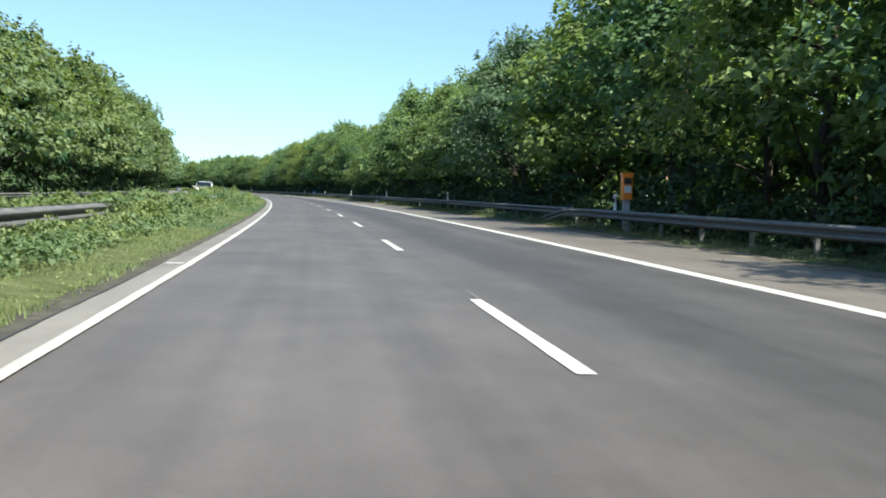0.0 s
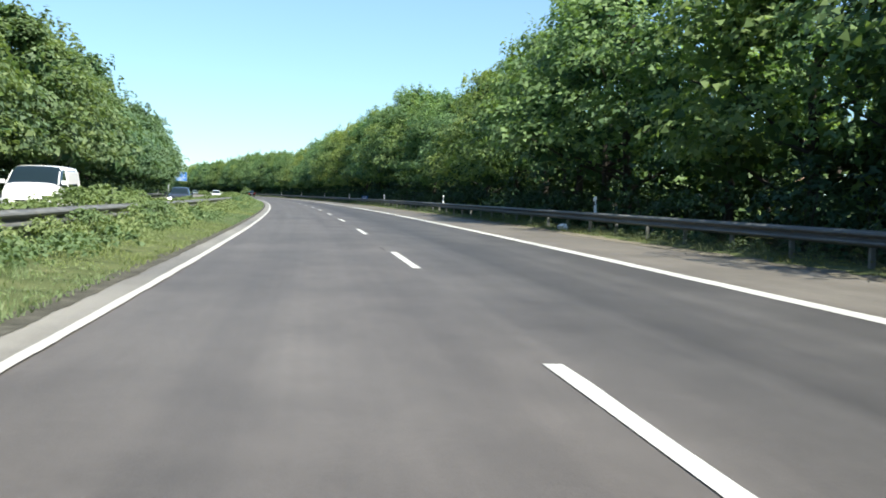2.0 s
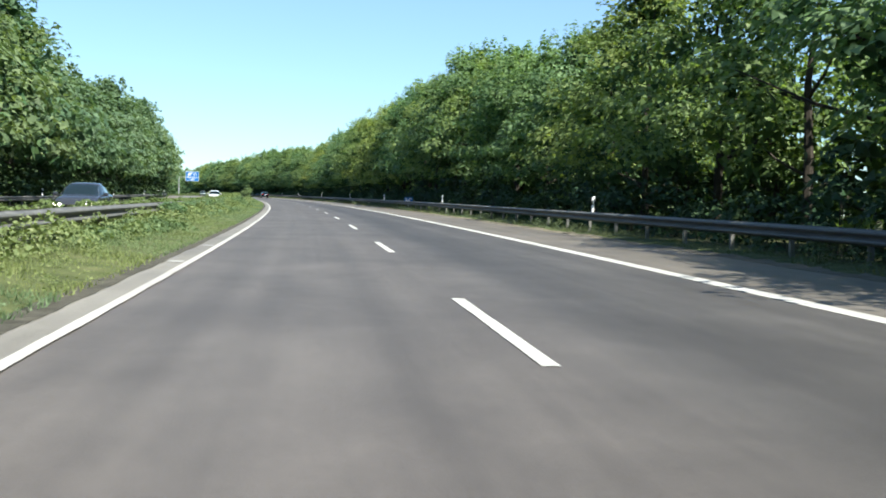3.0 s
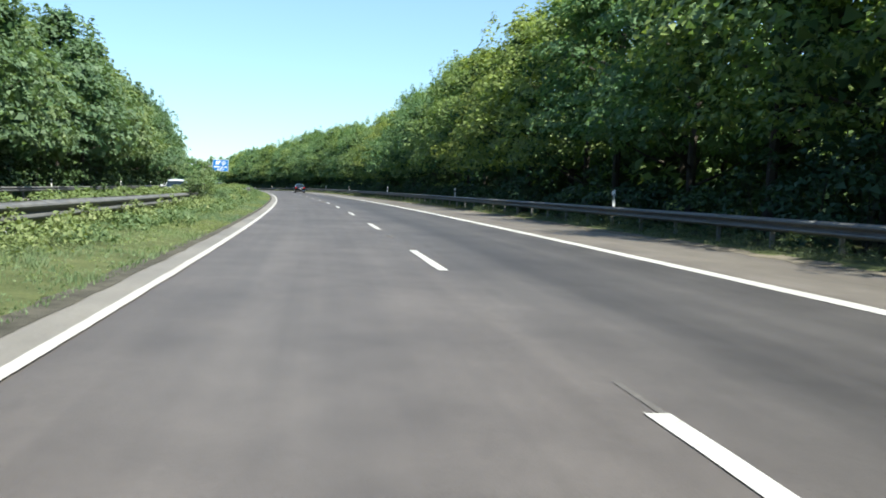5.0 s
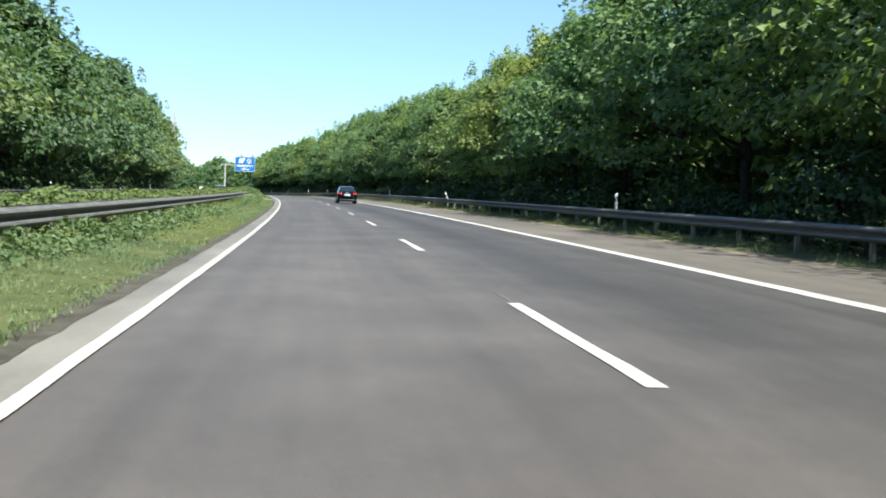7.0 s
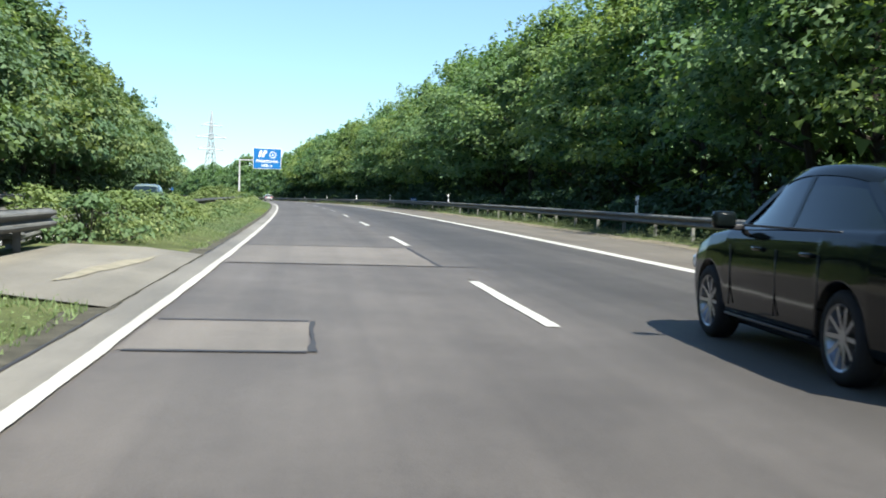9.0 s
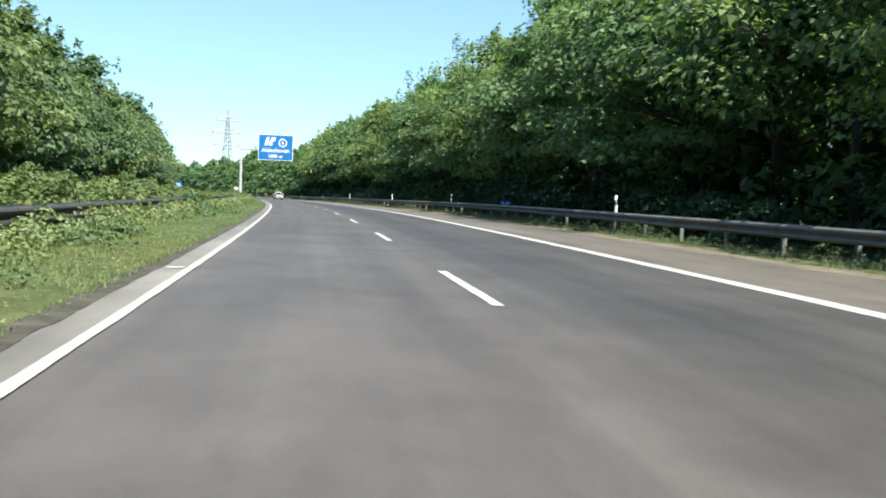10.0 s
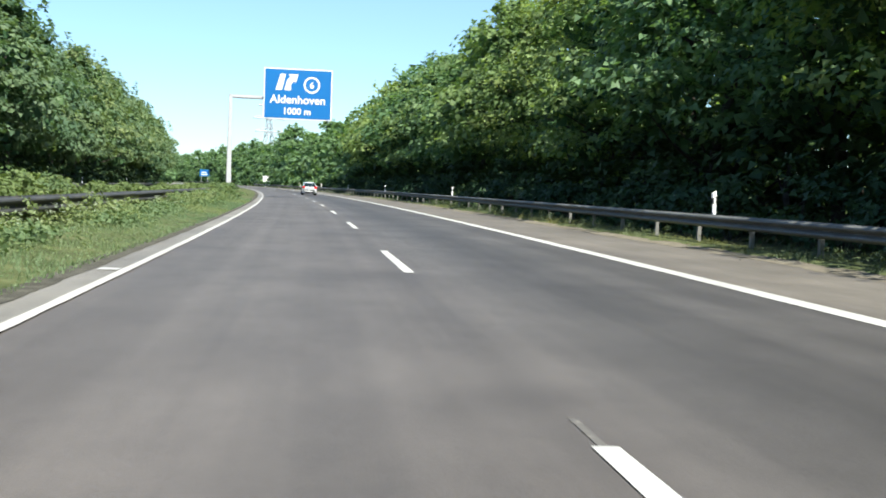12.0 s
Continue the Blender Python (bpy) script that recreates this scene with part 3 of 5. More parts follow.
part("foundation", taper(((-0.3, 0.36), (0.10, 0.36), (0.14, 0.32))), M_CONCRETE, gantry, "concrete foundation")
part("skirt", taper(((0.14, 0.27), (0.28, 0.25), (0.85, 0.165))), M_POLE, gantry, "flared steel foot")
part("pole", taper(((0.80, 0.16), (3.5, 0.138), (6.5, 0.112))), M_POLE, gantry, "pale grey steel pole")
part("cap", taper(((6.5, 0.125), (6.54, 0.125))), M_POLE, gantry)
part("arm", box(bmesh.new(), (-0.112, -0.09, 6.34), (5.9, 0.09, 6.5), 0.02), M_POLE, gantry, "pale grey steel arm")
# narrow strip in a darker tone along the bottom of the arm
part("arm_flange", box(bmesh.new(), (-0.09, -0.07, 6.29), (5.9, 0.07, 6.335), 0.008), M_POST, gantry, "darker strip along the underside")
part("arm", box(bmesh.new(), (2.2, -0.10, 7.55), (6.3, 0.02, 7.7), 0.02), M_ZINC, gantry)
for x in (2.7, 5.7):
    part("bracket", box(bmesh.new(), (x - 0.06, -0.22, 5.3), (x + 0.06, -0.12, 8.1), 0.01), M_ZINC, gantry)
SX0, SX1, SZ0, SZ1, SY = 2.08, 6.45, 5.07, 8.33, -0.30
panel = part("panel", box(bmesh.new(), (SX0, SY, SZ0), (SX1, SY + 0.06, SZ1), 0.02), M_SIGNWHITE, gantry, "white-edged sign panel")
part("blue_face", box(bmesh.new(), (SX0 + 0.07, SY - 0.012, SZ0 + 0.07), (SX1 - 0.07, SY - 0.001, SZ1 - 0.07), 0.004), M_BLUE, panel, "blue sign face")


def lettering(text, x, z, size, parent):
    cu = bpy.data.curves.new("lettering", "FONT")
    cu.body, cu.size, cu.align_x, cu.extrude, cu.offset = text, size, "CENTER", 0.006, 0.012
    cu.materials.append(M_SIGNWHITE)
    ob = new("lettering", cu)
    ob.parent = parent
    ob.matrix_basis = Matrix.Translation((x, SY - 0.022, z)) @ pose(0, 0, 0, 90, 0, 0)
    return tagged(ob, "white lettering")


mid = (SX0 + SX1) / 2
lettering("Aldenhoven", mid, 6.10, 0.735, panel)
lettering("1000 m", mid - 0.05, 5.40, 0.60, panel)
lettering("6", SX0 + 3.06, 7.12, 0.56, panel)
# number ring
bm = bmesh.new()
for i in range(28):
    a0, a1 = 2 * math.pi * i / 28, 2 * math.pi * (i + 1) / 28
    q = [bm.verts.new((SX0 + 3.06 + r * math.cos(a), SY - 0.022, 7.32 + r * math.sin(a))) for a, r in ((a0, 0.41), (a1, 0.41), (a1, 0.53), (a0, 0.53))]
    bm.faces.new(q)
bmesh.ops.remove_doubles(bm, verts=bm.verts[:], dist=0.002)
r_ext = bmesh.ops.extrude_face_region(bm, geom=bm.faces[:])
for v in r_ext["geom"]:
    if isinstance(v, bmesh.types.BMVert):
        v.co.y += 0.012
part("ring", bm, M_SIGNWHITE, panel, "white number ring")


def flat_shape(name, pts, parent, label):
    bm = bmesh.new()
    fr = [bm.verts.new((SX0 + x, SY - 0.024, SZ0 + z)) for x, z in pts]
    bk = [bm.verts.new((SX0 + x, SY - 0.010, SZ0 + z)) for x, z in pts]
    bm.faces.new(fr), bm.faces.new(bk[::-1])
    for i in range(len(pts)):
        j = (i + 1) % len(pts)
        bm.faces.new((fr[j], fr[i], bk[i], bk[j]))
    part(name, bm, M_SIGNWHITE, parent, label)


flat_shape("exit_symbol", [(0.75, 1.86), (1.14, 1.86), (1.26, 2.28), (1.38, 2.90), (1.04, 2.90)], panel, "white exit symbol bar")
flat_shape("exit_symbol", [(1.30, 1.86), (1.73, 1.86), (1.73, 2.22), (1.91, 2.46), (2.04, 2.36), (2.17, 2.90), (1.55, 2.90), (1.67, 2.74), (1.46, 2.50), (1.38, 2.20)], panel, "white exit symbol arrow")

# blue boards and a white board further on
far_sign = tagged(new("road_sign"), "blue direction sign far ahead beside the bending road", "road sign")
far_sign.matrix_basis = stand(822, 7.3, 0) @ Matrix.Diagonal((1.55, 1, 1.25, 1))
part("board", box(bmesh.new(), (-1.1, -0.04, 2.0), (1.1, 0.0, 3.9), 0.02), M_BLUE, far_sign, "blue board")
part("bar", box(bmesh.new(), (-0.7, -0.05, 3.0), (0.5, -0.041, 3.25)), M_SIGNWHITE, far_sign)
part("bar", box(bmesh.new(), (-0.8, -0.05, 2.4), (0.7, -0.041, 2.65)), M_SIGNWHITE, far_sign)
for x in (-0.7, 0.7):
    part("pole", tube(bmesh.new(), (x, 0.05, -0.3), (x, 0.05, 3.8), 0.05), M_ZINC, far_sign)
white_sign = tagged(new("road_sign"), "white board sign on a pole beside the far bend", "road sign")
white_sign.matrix_basis = stand(675, 7.1, 0) @ Matrix.Diagonal((2, 1, 1.35, 1))
part("board", box(bmesh.new(), (-0.34, -0.03, 0.9), (0.34, 0.0, 1.9), 0.02), M_SIGNWHITE, white_sign)
part("pole", tube(bmesh.new(), (0, 0.03, -0.1), (0, 0.03, 1.85), 0.04), M_ZINC, white_sign)

# ---------------- plants ----------------
rng = np.random.default_rng(5)


def mesh_raw(name, v, tri, mat):
    me = bpy.data.meshes.new(name)
    me.vertices.add(len(v)), me.vertices.foreach_set("co", v.ravel())
    me.loops.add(len(tri)), me.loops.foreach_set("vertex_index", tri)
    me.polygons.add(len(tri) // 3), me.polygons.foreach_set("loop_start", np.arange(len(tri) // 3) * 3)
    me.materials.append(mat)
    me.update(calc_edges=True)
    me.validate()
    return me


def leaf_mesh(name, centres, normals, sizes, mat, seed, spread=0.38, single=False):
    """Many small folded leaves, two triangles each, or one each where they stay far off."""
    r = np.random.default_rng(seed)
    n = len(centres)
    nrm = normals + r.normal(0, spread, (n, 3))
    nrm /= np.linalg.norm(nrm, axis=1)[:, None]
    along = np.cross(nrm, r.normal(0, 1, (n, 3)))
    along /= np.linalg.norm(along, axis=1)[:, None] + 1e-9
    side = np.cross(nrm, along)
    ln, wd = sizes[:, None] * 0.5, sizes[:, None] * r.uniform(0.26, 0.42, (n, 1))
    fold = nrm * wd * r.uniform(0.2, 0.7, (n, 1))
    v = np.stack([centres - along * ln, centres + side * wd - fold, centres + along * ln * r.uniform(0.7, 1.2, (n, 1)), centres - side * wd - fold], 1).reshape(-1, 3)
    if single:
        v = v.reshape(n, 4, 3)[:, [0, 1, 3]].reshape(-1, 3) + np.repeat(along * ln * 0.35, 3, axis=0)
        return mesh_raw(name, v, np.arange(3 * n), mat)
    b = np.arange(n)[:, None] * 4
    tri = np.concatenate([b + [0, 1, 2], b + [0, 2, 3]], 1).reshape(-1)
    return mesh_raw(name, v, tri, mat)


def crown_points(seed, height, base, radius, n, clumps, leaders=0):
    """Leaf centres on many flat sprays that stand off an uneven crown, with young shoots rising above it."""
    r = np.random.default_rng(seed)
    k = clumps
    z = r.uniform(0, 1, k) ** 0.95
    a = r.uniform(0, 2 * np.pi, k)
    lobes = 1 + 0.20 * np.sin(2 * a + r.uniform(0, 6)) * np.sin(4 * z + r.uniform(0, 6)) + 0.16 * np.sin(5 * a + r.uniform(0, 6)) * np.sin(9 * z + r.uniform(0, 6))
    shape = np.clip(0.72 + 1.6 * z, 0, 1) * np.clip(1 - z ** 1.9, 0.02, 1) ** 0.8 * lobes
    rad = radius * shape * np.sqrt(r.uniform(0.45, 1.0, k))
    c = np.stack([rad * np.cos(a), rad * np.sin(a), base + z * (height * 0.93 - base)], 1)
    size = r.uniform(0.55, 1.25, k) * radius * 0.235
    if leaders:
        la, lr = r.uniform(0, 2 * np.pi, leaders), radius * r.uniform(0.05, 0.75, leaders)
        top = np.stack([lr * np.cos(la), lr * np.sin(la), height * (0.95 - 0.22 * (lr / radius) ** 2) + r.uniform(-0.35, 0.3, leaders)], 1)
        c, size = np.concatenate([c, top]), np.concatenate([size, r.uniform(0.34, 0.6, leaders)])
        k += leaders
    share = size ** 1.7
    which = r.choice(k, n, p=share / share.sum())
    d = r.normal(0, 1, (n, 3))
    d /= np.linalg.norm(d, axis=1)[:, None]
    d[:, 2] = np.where(d[:, 2] < -0.1, -d[:, 2], d[:, 2])
    flat = np.where(which < clumps, 0.55, 1.5)
    reach = (size[which] * (1.15 - 0.45 * r.uniform(0, 1, n) ** 2))[:, None]
    p = c[which] + d * reach * np.stack([np.where(which < clumps, 1.25, 0.55), np.where(which < clumps, 1.25, 0.55), flat], 1)
    # the rim of a spray hangs
    p[:, 2] -= 0.22 * size[which] * (d[:, 0] ** 2 + d[:, 1] ** 2)
    out = p - [0, 0, base + (height - base) * 0.45]
    out /= np.linalg.norm(out, axis=1)[:, None]
    return p, d * 0.5 + out * 0.35 + [0, 0, 0.6], c


def trunk_mesh(name, seed, height, base, clump_centres, thick, limbs=16):
    r = random.Random(seed)
    bm = bmesh.new()
    pts = [Vector((0, 0, -0.5))]
    for i in range(1, 5):
        pts.append(Vector((r.uniform(-0.2, 0.2) * i * 0.5, r.uniform(-0.2, 0.2) * i * 0.5, height * 0.82 * i / 4)))
    for i in range(4):
        tube(bm, pts[i], pts[i + 1], thick * (1 - 0.22 * i), thick * (1 - 0.22 * (i + 1)), 7)
    for c in list(clump_centres)[:limbs]:
        c = Vector(c)
        z = max(0.8, min(c.z - 1.2, height * 0.75))
        t = z / (height * 0.82) * 4
        i = min(3, int(t))
        start = pts[i].lerp(pts[i + 1], t - i)
        mid_p = start.lerp(c, 0.55) + Vector((0, 0, -0.15))
        tube(bm, start, mid_p, thick * 0.34, thick * 0.22, 5), tube(bm, mid_p, c, thick * 0.22, thick * 0.07, 5)
    me = bpy.data.meshes.new(name)
    bm.to_mesh(me), bm.free()
    me.materials.append(M_BARK)
    return me


def tree_kind(seed, height, base, radius, n, leaf, clumps, inner, single=False, leaders=0, foliage=M_LEAF):
    p, d, c = crown_points(seed, height, base, radius, n, clumps, leaders)
    r = np.random.default_rng(seed + 50)
    crown = leaf_mesh("crown", p, d, r.uniform(0.65, 1.35, n) * leaf, foliage, seed + 1, 0.30, single)
    # inner leaves block sun and are coloured darker to deepen the crown's shade
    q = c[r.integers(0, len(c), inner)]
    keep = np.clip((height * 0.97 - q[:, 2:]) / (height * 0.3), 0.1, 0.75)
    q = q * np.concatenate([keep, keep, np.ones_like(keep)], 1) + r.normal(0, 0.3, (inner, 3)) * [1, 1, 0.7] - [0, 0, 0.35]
    core = leaf_mesh("inner_foliage", q, r.normal(0, 1, (inner, 3)), r.uniform(0.38, 0.62, inner) * (1.0 if n > 5000 else 1.9), M_LEAF_INNER_SHADE, seed + 2, 0.38, True)
    trunk = trunk_mesh("trunk", seed, height, base, c, 0.10 + radius * 0.022, 16 if n > 5000 else 3)
    return trunk, crown, core


def tree(kind, m, label, group):
    top = tagged(new("tree"), label, "tree", group)
    top.matrix_basis = m
    for name, me in zip(("trunk", "crown", "inner_foliage"), kind):
        part_of(name, me, top)
    return top


NEAR = [tree_kind(20 + i, h, b, r, 10000, 0.285, 84, 1300, True, 11) for i, (h, b, r) in enumerate(((9.8, 2.1, 3.8), (11.0, 2.6, 4.1), (9.2, 1.9, 3.6), (10.4, 2.9, 3.9), (11.6, 2.4, 3.8)))]
SPARSE = tree_kind(23, 10.4, 2.9, 3.9, 2600, 0.26, 60, 150, True, 11, M_LEAF_PALE)
# the shade on these trees is put into their leaf colour
SHADE_TREES = [tree_kind(33 + i, h, b, r, 10000, 0.285, 84, 1500, True, 11, M_LEAF_SHADED) for i, (h, b, r) in enumerate(((10.4, 2.2, 3.9), (11.4, 2.5, 4.0)))]
OPEN = [tree_kind(60 + i, h, b, r * 1.15, 3800, 0.47, 70, 700, True, 9) for i, (h, b, r) in enumerate(((10.8, 2.9, 3.4), (12.2, 3.3, 3.8), (10.2, 2.7, 3.5), (11.6, 3.1, 3.4)))]
# trees across the road take the darkened leaves to look less lit
BEYOND = [tree_kind(64 + i, h, b, r * 1.15, 3800, 0.47, 70, 700, True, 9, M_LEAF_SHADED) for i, (h, b, r) in enumerate(((10.8, 2.9, 3.4), (12.2, 3.3, 3.8), (10.2, 2.7, 3.5), (11.6, 3.1, 3.4)))]
# yellowish trees; their paler leaf colour also brightens stretches that stand in sun
PALE = [tree_kind(27 + i, h, b, r, 10000, 0.275, 84, 1300, True, 11, M_LEAF_PALE) for i, (h, b, r) in enumerate(((10.2, 2.2, 3.8), (11.2, 2.5, 3.9)))]
REAR = [tree_kind(40 + i, h, 0.3, r, 800, 0.78, 40, 420, True) for i, (h, r) in enumerate(((9.8, 3.6), (10.8, 3.9), (9.2, 3.8)))]
FAR = [tree_kind(80 + i, h, 0.2, r * 1.05, 600, 1.05, 40, 120, True, 6) for i, (h, r) in enumerate(((10.4, 3.8), (11.8, 4.0), (9.6, 3.9)))]

rnd = random.Random(21)
LABELS = ("broad-leaved tree with dense green foliage at the road edge", "leafy roadside tree with sunlit upper branches and a dark inside",
          "full green roadside tree with low hanging branches")
THIN = ((37, 40), (69, 71), (107, 111), (125, 130))


HEIGHTS = ((20, 10.2), (50, 10.4), (64, 10.1), (80, 10.1), (100, 10.1), (125, 9.9), (145, 8.8), (160, 9.7), (180, 11.3), (205, 11.4), (230, 10.9), (262, 11.3), (280, 10.5), (300, 10.0), (322, 10.0), (345, 10.4), (365, 11.1), (388, 11.4), (400, 11.8), (436, 11.7), (450, 11.3), (475, 11.2), (510, 11.1), (560, 11.6))


OVERHANG = ((16, 30), (59, 69), (105, 118), (194, 204))
# a nearly bare tree, paler yellowish ones, some coloured darker for shade, among the green
BARE, GOLD, YELLOW, SHADED = ((39.5, 45), (121, 127.5)), ((127.5, 147), (228, 256), (403, 413)), ((30, 53), (196, 262), (286, 306), (324, 336), (398, 424), (430, 478)), ((58, 72),)


def within(s, stretches):
    return any(p < s < q for p, q in stretches)


def tall_at(s):
    return 1.10 * float(np.interp(s, [a for a, _ in HEIGHTS], [b for _, b in HEIGHTS]))


s = -14.0
while s < 560:
    i = rnd.randrange(len(NEAR))
    size = tall_at(s) * rnd.uniform(0.9, 1.04)
    if within(s, THIN):
        i, size = 3, size * 1.04
    kind, natural = NEAR[i], (9.8, 11.0, 9.2, 10.4, 11.6)[i]
    if s > 478:
        kind = OPEN[i % 4]
    elif within(s, BARE):
        kind, natural = SPARSE, 10.4
    elif within(s, GOLD) or i < 2 and within(s, YELLOW):
        kind, natural = PALE[i % 2], (10.2, 11.2)[i % 2]
    elif within(s, SHADED):
        kind, natural = SHADE_TREES[i % 2], (10.4, 11.4)[i % 2]
    inward = rnd.uniform(-0.5, 0.9) + (1.0 if 392 < s < 440 else 0.3 if s > 400 else 0.0) - (1.0 if within(s, OVERHANG) else 0.0)
    tree(kind, stand(s, 12.2 + inward, -0.1, rnd.uniform(0, 360), size / natural), LABELS[i % 3], "roadside wood")
    s += rnd.uniform(4.8, 6.4)
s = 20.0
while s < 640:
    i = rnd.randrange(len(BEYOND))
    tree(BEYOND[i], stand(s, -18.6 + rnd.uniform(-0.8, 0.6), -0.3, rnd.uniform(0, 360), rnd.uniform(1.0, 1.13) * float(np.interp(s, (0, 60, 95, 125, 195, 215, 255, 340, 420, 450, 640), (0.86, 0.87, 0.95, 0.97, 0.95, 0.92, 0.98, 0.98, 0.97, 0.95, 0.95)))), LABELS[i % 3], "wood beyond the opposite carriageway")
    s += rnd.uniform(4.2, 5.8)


def joined_wood(name, standing, label, materials=None, category="woods"):
    """Trees that stand behind others or far away, as one growth."""
    verts, tris, mats, count = [], [], [], 0
    for kind, m in standing:
        mm = np.array(m)
        for k, me in enumerate(kind):
            co = np.empty(len(me.vertices) * 3)
            me.vertices.foreach_get("co", co)
            verts.append(co.reshape(-1, 3) @ mm[:3, :3].T + mm[:3, 3])
            me.calc_loop_triangles()
            tr = np.empty(len(me.loop_triangles) * 3, np.int32)
            me.loop_triangles.foreach_get("vertices", tr)
            tris.append(tr + count)
            mats.append(np.full(len(tr) // 3, k, np.int32))
            count += len(me.vertices)
    v, tr, mt = np.concatenate(verts), np.concatenate(tris), np.concatenate(mats)
    me = bpy.data.meshes.new(name)
    me.vertices.add(len(v)), me.vertices.foreach_set("co", v.ravel())
    me.loops.add(len(tr)), me.loops.foreach_set("vertex_index", tr)
    me.polygons.add(len(mt)), me.polygons.foreach_set("loop_start", np.arange(len(mt)) * 3)
    for mat in materials or (M_BARK, M_LEAF, M_LEAF_INNER_SHADE):
        me.materials.append(mat)
    me.polygons.foreach_set("material_index", mt)
    me.update(calc_edges=True)
    return tagged(new(name, me), label, category, "", "stuff")


rows = []
s = 0.0
while s < 620:
    if not within(s + 6, THIN) and not within(s + 12, THIN):
        rows.append((REAR[rnd.randrange(3)], stand(s, 15.6 + rnd.uniform(-1.2, 1.2), -0.1, rnd.uniform(0, 360), rnd.uniform(0.85, 1.0) * (0.75 if 120 < s < 150 else 1.0))))
        # third row, mostly unseen, added to block sun coming through from behind
        if len(rows) % 3 or 75 < s < 110 or s > 150:
            rows.append((REAR[rnd.randrange(3)], stand(s + 2.2, 20.5 + rnd.uniform(-1.2, 1.2), -0.2, rnd.uniform(0, 360), rnd.uniform(0.8, 0.95))))
    s += rnd.uniform(4.0, 5.5)
s = 10.0
while s < 640:
    rows.append((REAR[rnd.randrange(3)], stand(s, -26 + rnd.uniform(-1, 1), -0.3, rnd.uniform(0, 360), rnd.uniform(1.0, 1.15))))
    s += rnd.uniform(7.5, 10.0)
joined_wood("woods", rows, "dense green woods behind the roadside trees")
rows = []
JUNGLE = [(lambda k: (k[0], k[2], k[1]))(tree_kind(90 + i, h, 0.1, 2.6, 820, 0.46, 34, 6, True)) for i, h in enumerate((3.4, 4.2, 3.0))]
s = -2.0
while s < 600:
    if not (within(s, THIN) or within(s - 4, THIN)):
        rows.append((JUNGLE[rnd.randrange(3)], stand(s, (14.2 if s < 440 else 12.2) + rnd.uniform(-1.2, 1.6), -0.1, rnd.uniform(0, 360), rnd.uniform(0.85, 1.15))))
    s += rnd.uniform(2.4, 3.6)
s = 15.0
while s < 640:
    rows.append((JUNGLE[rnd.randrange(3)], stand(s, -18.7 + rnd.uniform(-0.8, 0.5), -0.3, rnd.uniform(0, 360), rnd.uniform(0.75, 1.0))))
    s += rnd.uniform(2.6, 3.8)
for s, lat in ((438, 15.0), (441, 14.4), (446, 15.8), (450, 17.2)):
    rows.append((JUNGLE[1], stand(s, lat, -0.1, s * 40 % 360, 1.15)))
joined_wood("undergrowth", rows, "undergrowth beneath the trees, their shade put into its leaf colour", (M_BARK, M_SHADED_UNDERGROWTH, M_SHADED_UNDERGROWTH), "undergrowth")
rows = []
s = 560.0
while s < 1150:
    rows.append((FAR[rnd.randrange(3)], stand(s, 12.3 + rnd.uniform(-0.6, 0.8), -0.2, rnd.uniform(0, 360), rnd.uniform(1.04, 1.22))))
    rows.append((FAR[rnd.randrange(3)], stand(s + 3, 16.5 + rnd.uniform(-0.6, 0.8), -0.2, rnd.uniform(0, 360), rnd.uniform(1.02, 1.2))))
    if s > 640:
        rows.append((FAR[rnd.randrange(3)], stand(s, -18.6 + rnd.uniform(-0.8, 0.6), -0.3, rnd.uniform(0, 360), rnd.uniform(0.95, 1.12))))
        rows.append((FAR[rnd.randrange(3)], stand(s + 3, -26 + rnd.uniform(-0.8, 0.6), -0.3, rnd.uniform(0, 360), rnd.uniform(0.95, 1.12))))
    s += rnd.uniform(5.5, 7.5)
joined_wood("distant_woods", rows, "distant green woods along the bending motorway")


def shrub_kind(seed, height, radius, n, leaf, mat, single=False):
    p, d, c = crown_points(seed, height, 0.05, radius, n, 26)
    r = np.random.default_rng(seed + 9)
    foliage = leaf_mesh("foliage", p, d, r.uniform(0.6, 1.4, n) * leaf, mat, seed + 3, 0.45, single)
    bm = bmesh.new()
    for q in list(c)[:12]:
        tube(bm, (0, 0, -0.15), Vector(q), 0.012, 0.004, 5)
    me = bpy.data.meshes.new("branching")
    bm.to_mesh(me), bm.free()
    me.materials.append(M_BARK)
    return foliage, me


SHRUBS = [shrub_kind(110 + i, h, r, int(n * 1.5), 0.068, M_BUSH) for i, (h, r, n) in enumerate(((0.75, 0.55, 520), (0.95, 0.6, 620), (0.6, 0.65, 520), (1.25, 0.6, 760)))]


def shrub(i, m, label="dense green shrub growing in the median strip"):
    top = tagged(new("shrub"), label, "shrub", "median shrubs")
    top.matrix_basis = m
    for name, me in zip(("foliage", "branching"), SHRUBS[i]):
        part_of(name, me, top)


# bushes whose dark leaf colour holds the shade under the trees
THICKET = [shrub_kind(140 + i, h, r, 620, 0.22, M_SHADED_UNDERGROWTH, True) for i, (h, r) in enumerate(((1.7, 1.2), (2.2, 1.3), (1.3, 1.4)))]
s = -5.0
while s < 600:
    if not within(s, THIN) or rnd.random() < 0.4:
        top = tagged(new("bush"), "green bush under the roadside trees, its leaf colour darkened for shade", "bush", "undergrowth")
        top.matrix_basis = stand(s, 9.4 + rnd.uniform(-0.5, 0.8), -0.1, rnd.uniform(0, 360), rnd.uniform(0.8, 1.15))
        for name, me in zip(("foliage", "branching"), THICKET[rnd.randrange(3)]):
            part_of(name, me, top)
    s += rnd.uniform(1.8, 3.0)
